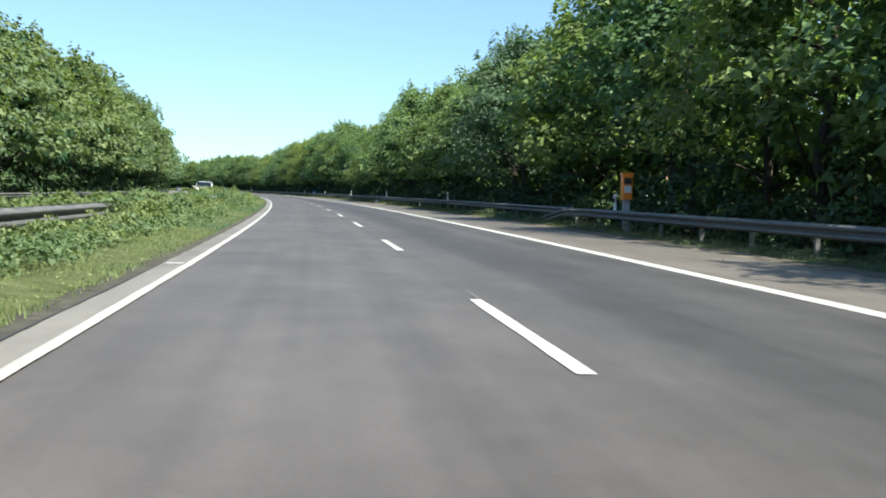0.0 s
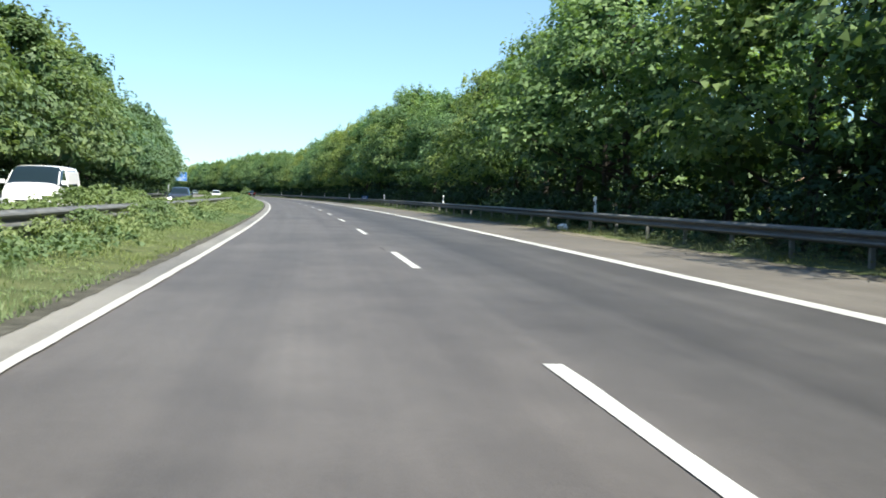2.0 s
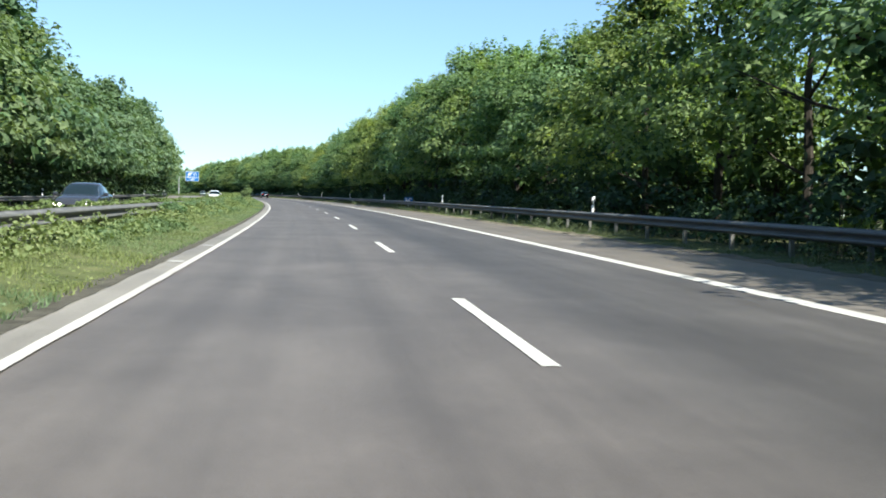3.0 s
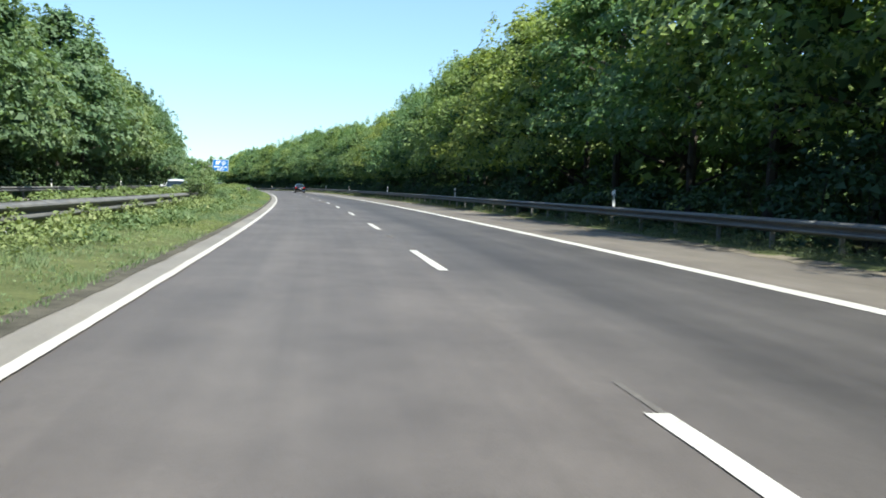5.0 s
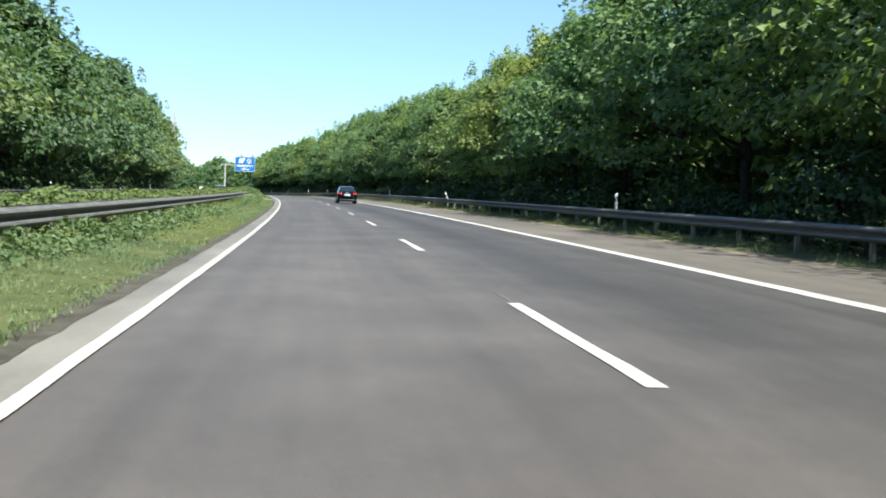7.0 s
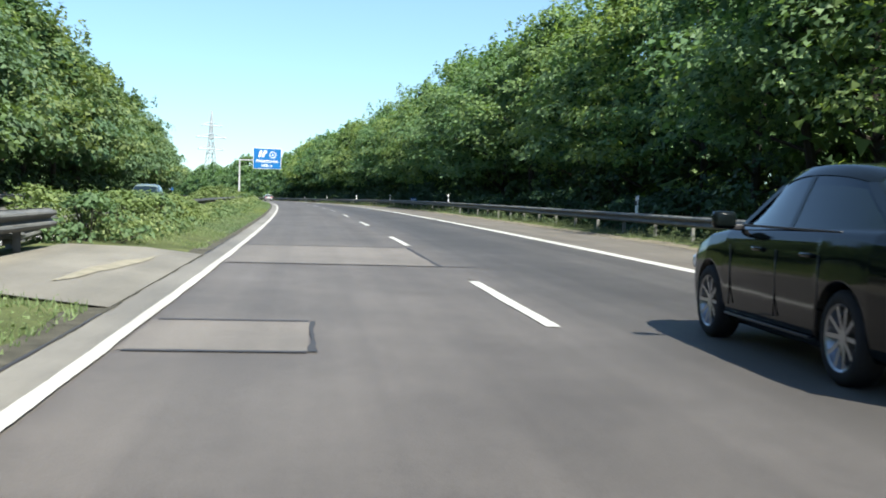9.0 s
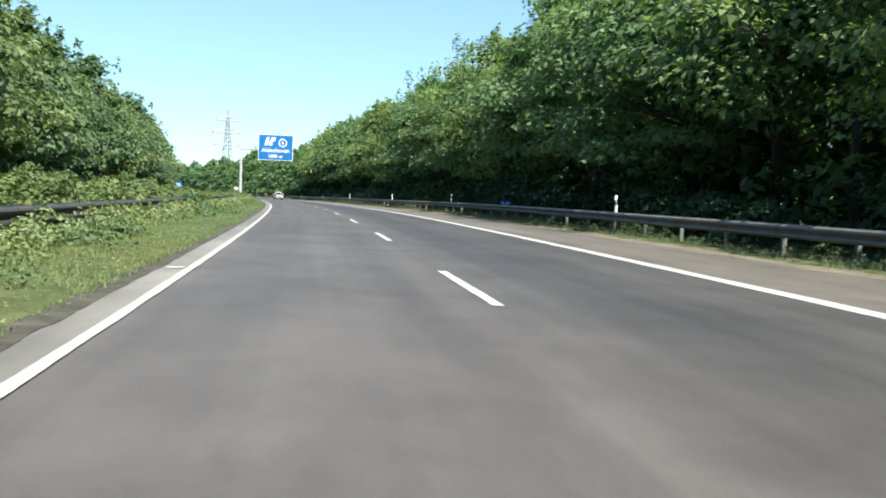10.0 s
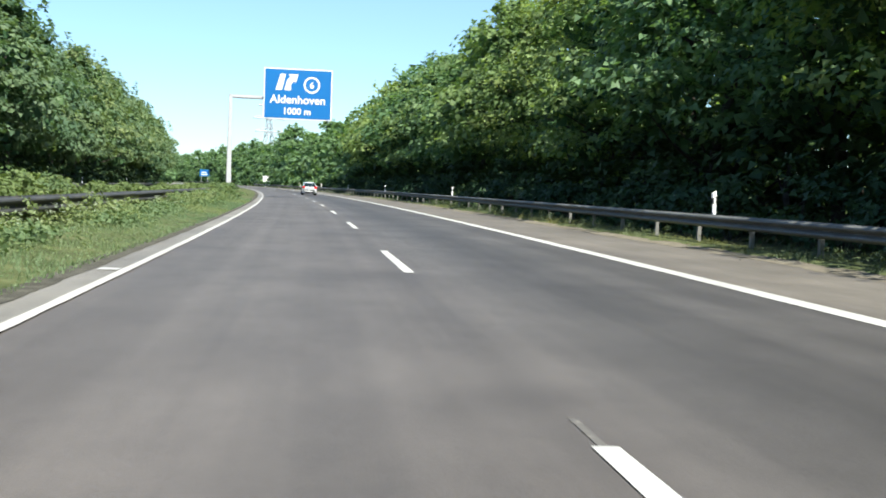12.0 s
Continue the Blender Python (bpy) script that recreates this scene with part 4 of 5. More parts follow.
# a hedge behind the rail, and thickets that swallow the rail here and there
HEDGE = [shrub_kind(170 + i, h, r, 460, 0.110, M_BUSH, True)[:1] for i, (h, r) in enumerate(((0.80, 0.6), (0.86, 0.65), (0.76, 0.7)))]
HEDGE_TOP = ((0, 0.8), (34, 0.8), (37, 0.66), (45, 0.7), (50, 1.02), (62, 0.98), (75, 0.84), (84, 0.8), (87, 1.0), (94, 1.02), (96, 0.8), (104, 0.7), (122, 0.7), (205, 0.8), (231, 0.95), (236, 0.95), (239, 0.8), (300, 0.84), (325, 0.9), (335, 0.85), (338, 0.7), (352, 0.72),
             (356, 1.12), (362, 1.12), (364, 0.8), (366, 1.1), (374, 1.05), (380, 0.8), (400, 0.78), (430, 0.8), (432, 0.98), (435, 0.98), (437, 0.8), (560, 0.8))
rows = []
s = -4.0
while s < 560:
    if not 313 < s < 323:
        tall = float(np.interp(s, [p for p, _ in HEDGE_TOP], [q for _, q in HEDGE_TOP]))
        rows.append((HEDGE[rnd.randrange(3)], stand(s, -5.75 + rnd.uniform(-0.2, 0.15), 0.03, rnd.uniform(0, 360), tall * 0.92 / 0.8 * rnd.uniform(0.85, 1.06))))
    s += rnd.uniform(0.55, 0.85)
joined_wood("hedge", rows, "yellow-green hedge growing behind the median guardrail", (M_BUSH,), "hedge")
for s0, s1, gap, tall in ((20.5, 35.5, 0.75, 1.0), (48, 62, 0.75, 1.0), (64, 76, 1.5, 0.72), (83, 84.5, 0.8, 0.7), (127, 176, 0.85, 0.80), (205, 228.5, 0.7, 0.88), (309, 314, 0.8, 0.8), (323.5, 336, 0.7, 0.98), (336.5, 353, 0.9, 0.58), (89, 93, 0.9, 0.8),
                          (376, 379, 0.8, 0.98), (446, 466, 1.6, 0.7), (467, 484, 0.8, 1.05)):
    s = s0
    while s < s1:
        i = rnd.choice((0, 1, 2))
        shrub(i, stand(s, -4.85 + rnd.uniform(-0.25, 0.15), 0.06, rnd.uniform(0, 360), tall * 0.84 / (0.75, 0.95, 0.6)[i] * rnd.uniform(0.8, 0.98)), "tangled green shrub overgrowing the median guardrail")
        s += rnd.uniform(0.8, 1.2) * gap
for s, size in ((199.3, 1.0), (200.3, 1.26), (201.3, 1.05), (203.0, 0.74), (204.8, 0.72), (234.0, 0.72), (376.0, 0.85), (367, 0.9), (358.5, 0.9), (361, 0.85), (371, 0.85), (55, 0.8), (61, 0.8), (433.4, 0.75)):
    shrub(3, stand(s, -5.45 if not 198 < s < 206 else -4.75, 0.06, s * 37 % 360, size), "tall young shrub rising above the median guardrail")

# tall weeds along the foot of the median rail
WEED = [shrub_kind(190 + i, h, r, 150, 0.064, M_GRASS, True)[:1] for i, (h, r) in enumerate(((0.34, 0.34), (0.42, 0.30), (0.28, 0.42)))]
rows = []
s = 0.0
while s < 470:
    if not 313 < s < 323.5:
        for lat in (-4.95, -4.6, -5.3):
            if lat < -4.7 or noise.noise(Vector((s * 0.22, 3.1, 0))) > -0.1:
                rows.append((WEED[rnd.randrange(3)], stand(s + rnd.uniform(-0.3, 0.3), lat + rnd.uniform(-0.2, 0.2), 0.06, rnd.uniform(0, 360), rnd.uniform(0.75, 1.45) * (0.6 if 231 < s < 300 else 1.0))))
    s += rnd.uniform(0.55, 0.85)
# broad-leaved clumps spreading from the rail into the grass
CLUMP = [shrub_kind(210 + i, h, r, 130, 0.075, M_BUSH, True)[:1] for i, (h, r) in enumerate(((0.20, 0.34), (0.26, 0.30), (0.16, 0.40)))]
spread_rows, s = [], 4.0
patchy = random.Random(23)
while s < 480:
    if not 313 < s < 323.5:
        lush = noise.noise(Vector((s * 0.16, 8.3, 0))) + (0.5 if 184 < s < 204 or 20 < s < 36 else 0.0)
        lat = -4.95 + abs(patchy.gauss(0, 0.32)) + 0.3 * max(0.0, lush)
        if lush > -0.12 and lat < -3.75:
            spread_rows.append((CLUMP[patchy.randrange(3)], stand(s, lat, 0.07, patchy.uniform(0, 360), patchy.uniform(0.8, 1.5))))
    s += patchy.uniform(0.16, 0.42)
joined_wood("weeds", spread_rows, "low broad-leaved weeds spreading over the median grass", (M_BUSH,), "weeds")
# low tufts scattered over the median grass
s = 0.0
while s < 470:
    if not 313 < s < 323.5:
        lat = -3.62 - 0.95 * rnd.random() ** 0.8
        rows.append((WEED[rnd.randrange(3)], stand(s, lat, 0.03, rnd.uniform(0, 360), rnd.uniform(0.28, 0.5) * (0.7 if lat > -3.9 else 1.0))))
    s += rnd.uniform(0.25, 0.65)
joined_wood("weeds", rows, "tall green weeds along the foot of the median guardrail", (M_GRASS,), "weeds")


# dry weeds and tufts under the roadside rail
rows = []
s = 0.0
while s < 480:
    thick = noise.noise(Vector((s * 0.16, 9.7, 0)))
    for lat in (6.72, 7.1):
        if thick > -0.12 or rnd.random() < 0.25:
            rows.append((WEED[rnd.randrange(3)], stand(s + rnd.uniform(-0.35, 0.35), lat + rnd.uniform(-0.16, 0.16), 0.03, rnd.uniform(0, 360), rnd.uniform(0.45, 0.8) * (1.25 if thick > 0.2 else 1.0))))
    s += rnd.uniform(0.6, 1.0)
joined_wood("weeds", rows, "dry green tufts and weeds under the roadside guardrail", (M_DRY,), "weeds")

# pale flower heads among the weeds
pts = []
for s0, s1, k in ((293, 312, 150), (352, 372, 160), (388, 436, 420), (440, 470, 120)):
    for _ in range(k):
        s, lat = rnd.uniform(s0, s1), -4.75 + rnd.gauss(0, 0.22)
        c0 = place(s, lat, rnd.uniform(0.30, 0.52))
        pts += [tuple(c0 + Vector((rnd.gauss(0, 0.03), rnd.gauss(0, 0.03), rnd.gauss(0, 0.012)))) for _ in range(5)]
pts = np.array(pts)
blossoms = leaf_mesh("wild_flowers", pts, np.tile([0, 0, 1.0], (len(pts), 1)), rng.uniform(0.035, 0.06, len(pts)), M_FLOWER, 77, 0.4, True)
tagged(new("wild_flowers", blossoms), "pale wild flower heads among the weeds of the median", "flowers", "", "stuff")


def grass_tile(name, seed, length, width, n, tall, weeds, patchy=0.0, mat=M_GRASS):
    r = np.random.default_rng(seed)
    x, y = r.uniform(-width / 2, width / 2, n), r.uniform(0, length, n)
    patch = np.array([noise.noise(Vector((a * 1.1, b * 0.8, seed))) for a, b in zip(x, y)])
    hgt = tall * np.clip(0.55 - patchy + patch * (0.9 + 2.2 * patchy), 0.12, 1.5) * r.uniform(0.5, 1.2, n) * np.clip((width / 2 - x) / (0.45 * width), 0.45, 1.0)
    a = r.uniform(0, 2 * np.pi, n)
    lean = r.normal(0, 0.35, (n, 2)) * hgt[:, None]
    w = r.uniform(0.005, 0.011, n)
    base = np.stack([x, y, np.full(n, -0.02)], 1)
    sx = np.stack([np.cos(a) * w, np.sin(a) * w, np.zeros(n)], 1)
    tip = base + np.stack([lean[:, 0], lean[:, 1], hgt], 1)
    v = np.stack([base - sx, base + sx, tip], 1).reshape(-1, 3)
    wx, wy = r.uniform(-width / 2, width / 2, weeds), r.uniform(0, length, weeds)
    wz = r.uniform(0.02, tall * 0.9, weeds) * np.clip((width / 2 - wx) / (0.45 * width), 0.45, 1.0)
    wme = leaf_mesh("weeds", np.stack([wx, wy, wz], 1), np.tile([0, 0, 1.0], (weeds, 1)), r.uniform(0.022, 0.048, weeds), mat, seed + 5)
    wv = np.empty(len(wme.vertices) * 3)
    wme.vertices.foreach_get("co", wv)
    faces = [(3 * i, 3 * i + 1, 3 * i + 2) for i in range(n)] + [tuple(3 * n + np.array(p.vertices[:])) for p in wme.polygons]
    me = mesh_of(name, np.concatenate([v, wv.reshape(-1, 3)]), [tuple(int(i) for i in f) for f in faces], (mat,))
    bpy.data.meshes.remove(wme)
    return me


TILES_L = [grass_tile("grass", 200 + i, 6.0, 1.75, 3800, 0.19, 400) for i in range(4)]
TILES_R = [grass_tile("grass", 220 + i, 6.0, 1.0, 1300, 0.17, 380, 0.25, M_DRY) for i in range(4)]
i, s = 0, -6.0
while s < 470:
    if not 311 < s < 323:
        tagged(new("grass", TILES_L[i % 4]), "long green grass and weeds of the median strip", "grass", "", "stuff").matrix_basis = stand(s, -4.22, 0.07, 0) @ pose(0, 0, 0, 0, 2, 0)
    tagged(new("grass", TILES_R[(i * 3 + 1) % 4]), "short patchy grass under the roadside guardrail", "grass", "", "stuff").matrix_basis = stand(s, 6.78, 0.045)
    i, s = i + 1, s + 6.0

tagged(new("grass", TILES_L[2]), "long green grass and weeds beside the median crossing", "grass", "", "stuff").matrix_basis = stand(309.3, -4.22, 0.07, 0) @ pose(0, 0, 0, 0, 2, 0)


# ---------------- vehicles ----------------
M_TYRE = plain("tyre_rubber", (0.022, 0.022, 0.023), 0.85, 0, 0.25, 0.3, 30)
M_RIM = plain("alloy_rim", (0.34, 0.35, 0.37), 0.32, 0.9, 0.5, 0.1, 12)
M_CHROME = plain("chrome", (0.80, 0.80, 0.82), 0.12, 1.0, 0.5, 0.05, 12)
M_GLASS = plain("tinted_glass", (0.010, 0.018, 0.021), 0.04, 0, 0.42, 0.1, 3, 0.0)
M_TRIM = plain("black_trim", (0.018, 0.018, 0.02), 0.45, 0, 0.4, 0.2, 10)
M_TAIL = plain("red_tail_lamp", (0.50, 0.012, 0.012), 0.15, 0, 0.6, 0.2, 25, 1.0)
M_LAMP = plain("clear_lamp", (0.75, 0.76, 0.78), 0.12, 0.2, 0.6, 0.15, 25, 1.0)
M_BEAM = plain("headlamp_on", (0.9, 0.9, 0.88), 0.2, 0, 0.5, 0.02, 5)
M_BEAM.node_tree.nodes["Principled BSDF"].inputs["Emission Color"].default_value = (1.0, 0.97, 0.9, 1.0)
M_BEAM.node_tree.nodes["Principled BSDF"].inputs["Emission Strength"].default_value = 6.0
M_PLATE = plain("plate_white", (0.80, 0.80, 0.80), 0.4, 0, 0.4, 0.03, 5)
M_EUBLUE = plain("plate_blue", (0.01, 0.06, 0.42), 0.4, 0, 0.4, 0.03, 5)


def paint(name, col):
    return plain(name, col, 0.09, 0.0, 0.14, 0.08, 1.5, 0.08)


def curve_at(table, y):
    """Smooth reading of rows (y, a, b, ...) at y."""
    if y <= table[0][0]:
        return table[0][1:]
    for p, q in zip(table, table[1:]):
        if y <= q[0]:
            u = (y - p[0]) / (q[0] - p[0])
            return tuple(a + (b - a) * u for a, b in zip(p[1:], q[1:]))
    return table[-1][1:]


def soft_at(table, y):
    """Reading of the same rows along a rounded curve."""
    y = min(max(y, table[0][0]), table[-1][0])
    for i in range(len(table) - 1):
        p, q = table[i], table[i + 1]
        if y <= q[0]:
            o, r = table[max(0, i - 1)], table[min(len(table) - 1, i + 2)]
            h = q[0] - p[0]
            u = (y - p[0]) / h
            out = []
            for k in range(1, len(p)):
                m0, m1 = (q[k] - o[k]) / (q[0] - o[0]) * h, (r[k] - p[k]) / (r[0] - p[0]) * h
                out.append((2 * u**3 - 3 * u**2 + 1) * p[k] + (u**3 - 2 * u**2 + u) * m0 + (3 * u**2 - 2 * u**3) * q[k] + (u**3 - u**2) * m1)
            return tuple(out)


def side_shape(f, w):
    """Half width at a share f of the height between sill and shoulder."""
    pts = ((0.0, 0.90), (0.12, 0.965), (0.35, 0.99), (0.6, 1.0), (0.85, 0.985), (1.0, 0.945))
    return w * curve_at(pts, f)[0]


def car_wheel(parent, x, y, r, side, spokes=10):
    """A tyre with a rounded tread, a rim ring, spokes and a hub."""
    hub = new("wheel")
    hub.parent = parent
    hub.matrix_basis = Matrix.Translation((x, y, r)) @ pose(0, 0, 0, 0, 0, 0 if side > 0 else 180)

    def lathe(prof, n=28):
        bm = bmesh.new()
        rings = [[bm.verts.new((px_, rr * math.cos(2 * math.pi * i / n), rr * math.sin(2 * math.pi * i / n))) for i in range(n)] for px_, rr in prof]
        for p, q in zip(rings, rings[1:]):
            for i in range(n):
                bm.faces.new((p[i], p[(i + 1) % n], q[(i + 1) % n], q[i]))
        return bm

    w = 0.11 * K
    part("tyre", lathe([(-w, r * 0.70), (-w, r * 0.90), (-w * 0.75, r * 0.985), (0, r), (w * 0.75, r * 0.985), (w, r * 0.90), (w * 1.02, r * 0.72), (w * 0.9, r * 0.68)]), M_TYRE, hub, smooth=True)
    bm = lathe([(w * 0.2, r * 0.62), (w * 0.85, r * 0.70), (w * 1.0, r * 0.70), (w * 0.9, r * 0.65)])
    for i in range(spokes):
        a = 2 * math.pi * i / spokes
        d, e = Vector((0, math.cos(a), math.sin(a))), Vector((0, -math.sin(a), math.cos(a)))
        q = [bm.verts.new(tuple(d * rr + e * ww + Vector((w * xx, 0, 0)))) for rr, ww, xx in
             ((r * 0.14, r * 0.05, 0.75), (r * 0.66, r * 0.045, 0.92), (r * 0.66, -r * 0.045, 0.92), (r * 0.14, -r * 0.05, 0.75))]
        bm.faces.new(q)
    bmesh.ops.create_circle(bm, cap_ends=True, segments=16, radius=r * 0.17, matrix=Matrix.Translation((w * 0.8, 0, 0)) @ pose(0, 0, 0, 0, 90, 0))
    part("rim", bm, M_RIM, hub, "silver multi-spoke alloy rim")
    bm = bmesh.new()
    bmesh.ops.create_circle(bm, cap_ends=True, segments=24, radius=r * 0.66, matrix=Matrix.Translation((w * 0.15, 0, 0)) @ pose(0, 0, 0, 0, 90, 0))
    part("brake_disc", bm, M_TRIM, hub)


def vehicle(name, label, m, body_mat, hull, house, axles, r, roof_span, pillars, rear, front, spokes=10):
    """A car from its hull table (y, half width, sill, shoulder, deck) and its cabin table (y, top, half width at shoulder, half width at roof)."""
    top = tagged(new(name), label, "van" if name == "van" else "car")
    top.matrix_basis = m
    y0, y1 = hull[0][0], hull[-1][0]
    ys = sorted({round(y0 + (y1 - y0) * i / 64, 4) for i in range(65)} | {round(a + r * 1.2 * math.cos(math.pi * j / 14), 4) for a in axles for j in range(15)})
    fs = (0.0, 0.05, 0.12, 0.22, 0.35, 0.5, 0.65, 0.8, 0.92, 1.0)
    verts, faces = [], []
    for y in ys:
        w, sill, belt, deck = curve_at(hull, y)
        for a in axles:
            if abs(y - a) < r * 1.2:
                sill = max(sill, r + math.sqrt(max(0.0, (r * 1.17) ** 2 - (y - a) ** 2)) - 0.01)
        half = [(0.0, sill)] + [(side_shape((sill + (belt - sill) * f - 0.2) / max(0.05, belt - 0.2), w), sill + (belt - sill) * f) for f in fs]
        half += [(w * 0.86, belt + (deck - belt) * 0.6), (w * 0.6, deck), (0.0, deck + 0.012)]
        row = [(x * K, y * K, z * K) for x, z in half] + [(-x * K, y * K, z * K) for x, z in reversed(half[1:-1])]
        verts += row
    n = len(row)
    for i in range(len(ys) - 1):
        for j in range(n):
            a, b = i * n + j, i * n + (j + 1) % n
            faces.append((a, b, b + n, a + n))
    faces += [tuple(range(n)), tuple(range(len(verts) - 1, len(verts) - n - 1, -1))]
    part_of("body", mesh_of("body", verts, faces, (body_mat,), True), top)
    # cabin of glass with a painted roof and pillars
    gy = [house[0][0] + (house[-1][0] - house[0][0]) * i / 40 for i in range(41)]
    gv, gf, rv, rf = [], [], [], []

    def section(y, grow):
        tz, wb, wr = soft_at(house, y)
        base = curve_at(hull, y)[3] - 0.06
        tz = max(tz, base + 0.02)
        return [((wb + grow) * K, y * K, base * K), ((wb + (wr - wb) * 0.82 + grow) * K, y * K, (base + (tz - base) * 0.82) * K), ((wr * 0.97 + grow) * K, y * K, (base + (tz - base) * 0.96) * K),
                ((wr * 0.7) * K, y * K, (tz + grow) * K), (0.0, y * K, (tz + 0.012 + grow) * K)]

    for y in gy:
        h_ = section(y, 0.0)
        gv += h_ + [(-x, yy, z) for x, yy, z in reversed(h_[:-1])]
    w_ = 9
    for i in range(len(gy) - 1):
        gf += [(i * w_ + j, i * w_ + j + 1, (i + 1) * w_ + j + 1, (i + 1) * w_ + j) for j in range(w_ - 1)]
    gf += [tuple(range(w_)), tuple(range(len(gv) - 1, len(gv) - w_ - 1, -1))]
    part_of("glazing", mesh_of("glazing", gv, gf, (M_GLASS,), True), top, label="dark tinted glass")
    ry = [roof_span[0] + (roof_span[1] - roof_span[0]) * i / 16 for i in range(17)]
    for y in ry:
        h_ = section(y, 0.008)[1:]
        rv += h_ + [(-x, yy, z) for x, yy, z in reversed(h_[:-1])]
    for i in range(16):
        rf += [(i * 7 + j, i * 7 + j + 1, (i + 1) * 7 + j + 1, (i + 1) * 7 + j) for j in range(6)]
    part_of("roof", mesh_of("roof", rv, rf, (body_mat,), True), top)
    for (ya, yb, thick) in pillars:
        for sgn in (1, -1):
            a_, b_ = section(ya, 0.004)[0], section(yb, 0.004)[1]
            bm = bmesh.new()
            t_ = thick * K
            q = [bm.verts.new((sgn * p[0], p[1] + o, p[2])) for p, o in ((a_, -t_), (a_, t_), (b_, t_), (b_, -t_))]
            q2 = [bm.verts.new((sgn * (p[0] - 0.02), p[1] + o, p[2])) for p, o in ((a_, -t_), (a_, t_), (b_, t_), (b_, -t_))]
            bm.faces.new(q), bm.faces.new(q2[::-1])
            for i in range(4):
                bm.faces.new((q[i], q2[i], q2[(i + 1) % 4], q[(i + 1) % 4]))
            part("pillar", bm, body_mat, top)
    for a in axles:
        for sgn in (1, -1):
            car_wheel(top, sgn * (hull[len(hull) // 2][1] - 0.13) * K, a * K, r * K, sgn, spokes)
        bm = box(bmesh.new(), (-0.55 * K, (a - 0.36) * K, 0.3 * K), (0.55 * K, (a + 0.36) * K, 0.72 * K))
        part("wheel_housing", bm, M_TRIM, top, "dark wheel housing")
    part("underbody", box(bmesh.new(), (-0.62 * K, (y0 + 0.35) * K, 0.2 * K), (0.62 * K, (y1 - 0.35) * K, 0.34 * K)), M_TRIM, top, "dark underbody")

    def bit(nm, x, y, z, sx, sy, sz, mat, lab="", bev=0.02, both=True, rz=0.0):
        for sgn in ((1, -1) if both else (1,)):
            bm_ = box(bmesh.new(), (-sx / 2 * K, -sy / 2 * K, -sz / 2 * K), (sx / 2 * K, sy / 2 * K, sz / 2 * K), bev * K)
            part(nm, bm_, mat, top, lab, Matrix.Translation((sgn * x * K, y * K, z * K)) @ pose(0, 0, 0, 0, 0, rz * sgn), True)

    # tail
    ty, tz_, tw = rear["y"], rear["z"], rear["w"]
    bit("tail_lamp", tw, ty + 0.10, tz_, 0.34, 0.22, rear.get("h", 0.17), M_TAIL, "red tail lamp", 0.05, rz=28)
    bit("reversing_lamp", tw - 0.10, ty - 0.015, tz_ - 0.01, 0.12, 0.03, 0.08, M_LAMP, "clear reversing lamp", 0.012)
    bit("number_plate", 0, ty - 0.02 + rear.get("py", 0), rear["plate"], 0.52, 0.03, 0.12, M_PLATE, "white number plate", 0.006, False)
    bit("plate_strip", -0.24, ty - 0.024 + rear.get("py", 0), rear["plate"], 0.045, 0.034, 0.11, M_EUBLUE, "blue strip", 0.002, False)
    bit("plate_bar", 0.03, ty - 0.024 + rear.get("py", 0), rear["plate"], 0.38, 0.034, 0.05, M_TRIM, "dark bar", 0.002, False)
    bit("chrome_strip", 0, ty - 0.02, rear["plate"] + 0.12, 0.72, 0.05, 0.03, M_CHROME, "chrome strip", 0.008, False)
    bit("badge", 0, ty - 0.01, rear["plate"] + 0.21, 0.09, 0.04, 0.08, M_CHROME, "chrome badge", 0.02, False)
    bit("bumper_insert", 0, ty - 0.015, 0.34, 1.05, 0.10, 0.14, M_TRIM, "dark bumper insert", 0.03, False)
    bit("bumper_lip", 0, ty - 0.02, 0.61, 1.30, 0.07, 0.025, body_mat, "", 0.01, False)
    if rear.get("pipes"):
        for sgn in (1, -1):
            bm = bmesh.new()
            for i in range(20):
                a0, a1 = 2 * math.pi * i / 20, 2 * math.pi * (i + 1) / 20
                pr = [(c_ * math.cos(a_) * K, yy * K, d_ * math.sin(a_) * K) for a_ in (a0, a1) for c_, d_, yy in ((0.115, 0.055, -0.04), (0.09, 0.036, -0.045), (0.115, 0.055, 0.05))]
                v_ = [bm.verts.new(p) for p in pr]
                bm.faces.new((v_[0], v_[1], v_[4], v_[3])), bm.faces.new((v_[0], v_[3], v_[5], v_[2]))
            part("exhaust_tip", bm, M_CHROME, top, "oval chrome exhaust tip", Matrix.Translation((sgn * 0.55 * K, (ty - 0.02) * K, 0.36 * K)))
            part("exhaust_mouth", box(bmesh.new(), (-0.09 * K, -0.01, -0.034 * K), (0.09 * K, 0.01, 0.034 * K), 0.008), M_TRIM, top, "", Matrix.Translation((sgn * 0.55 * K, (ty - 0.035) * K, 0.36 * K)))
    # nose
    fy = front["y"]
    bit("headlamp", front["w"], fy - 0.16, front["z"], 0.36, 0.26, 0.15, M_BEAM if front.get("lit") else M_LAMP, "headlamp switched on" if front.get("lit") else "clear headlamp", 0.05, rz=-28)
    bit("grille", 0, fy - 0.01, front["z"] - 0.05, 0.75, 0.06, 0.16, M_TRIM, "dark grille", 0.03, False)
    bit("number_plate", 0, fy + 0.02, 0.48, 0.5, 0.03, 0.11, M_PLATE, "white number plate", 0.006, False)
    bit("plate_bar", 0.02, fy + 0.025, 0.48, 0.38, 0.034, 0.045, M_TRIM, "dark bar", 0.002, False)
    bit("air_intake", 0, fy - 0.02, 0.33, 1.0, 0.08, 0.12, M_TRIM, "dark air intake", 0.03, False)
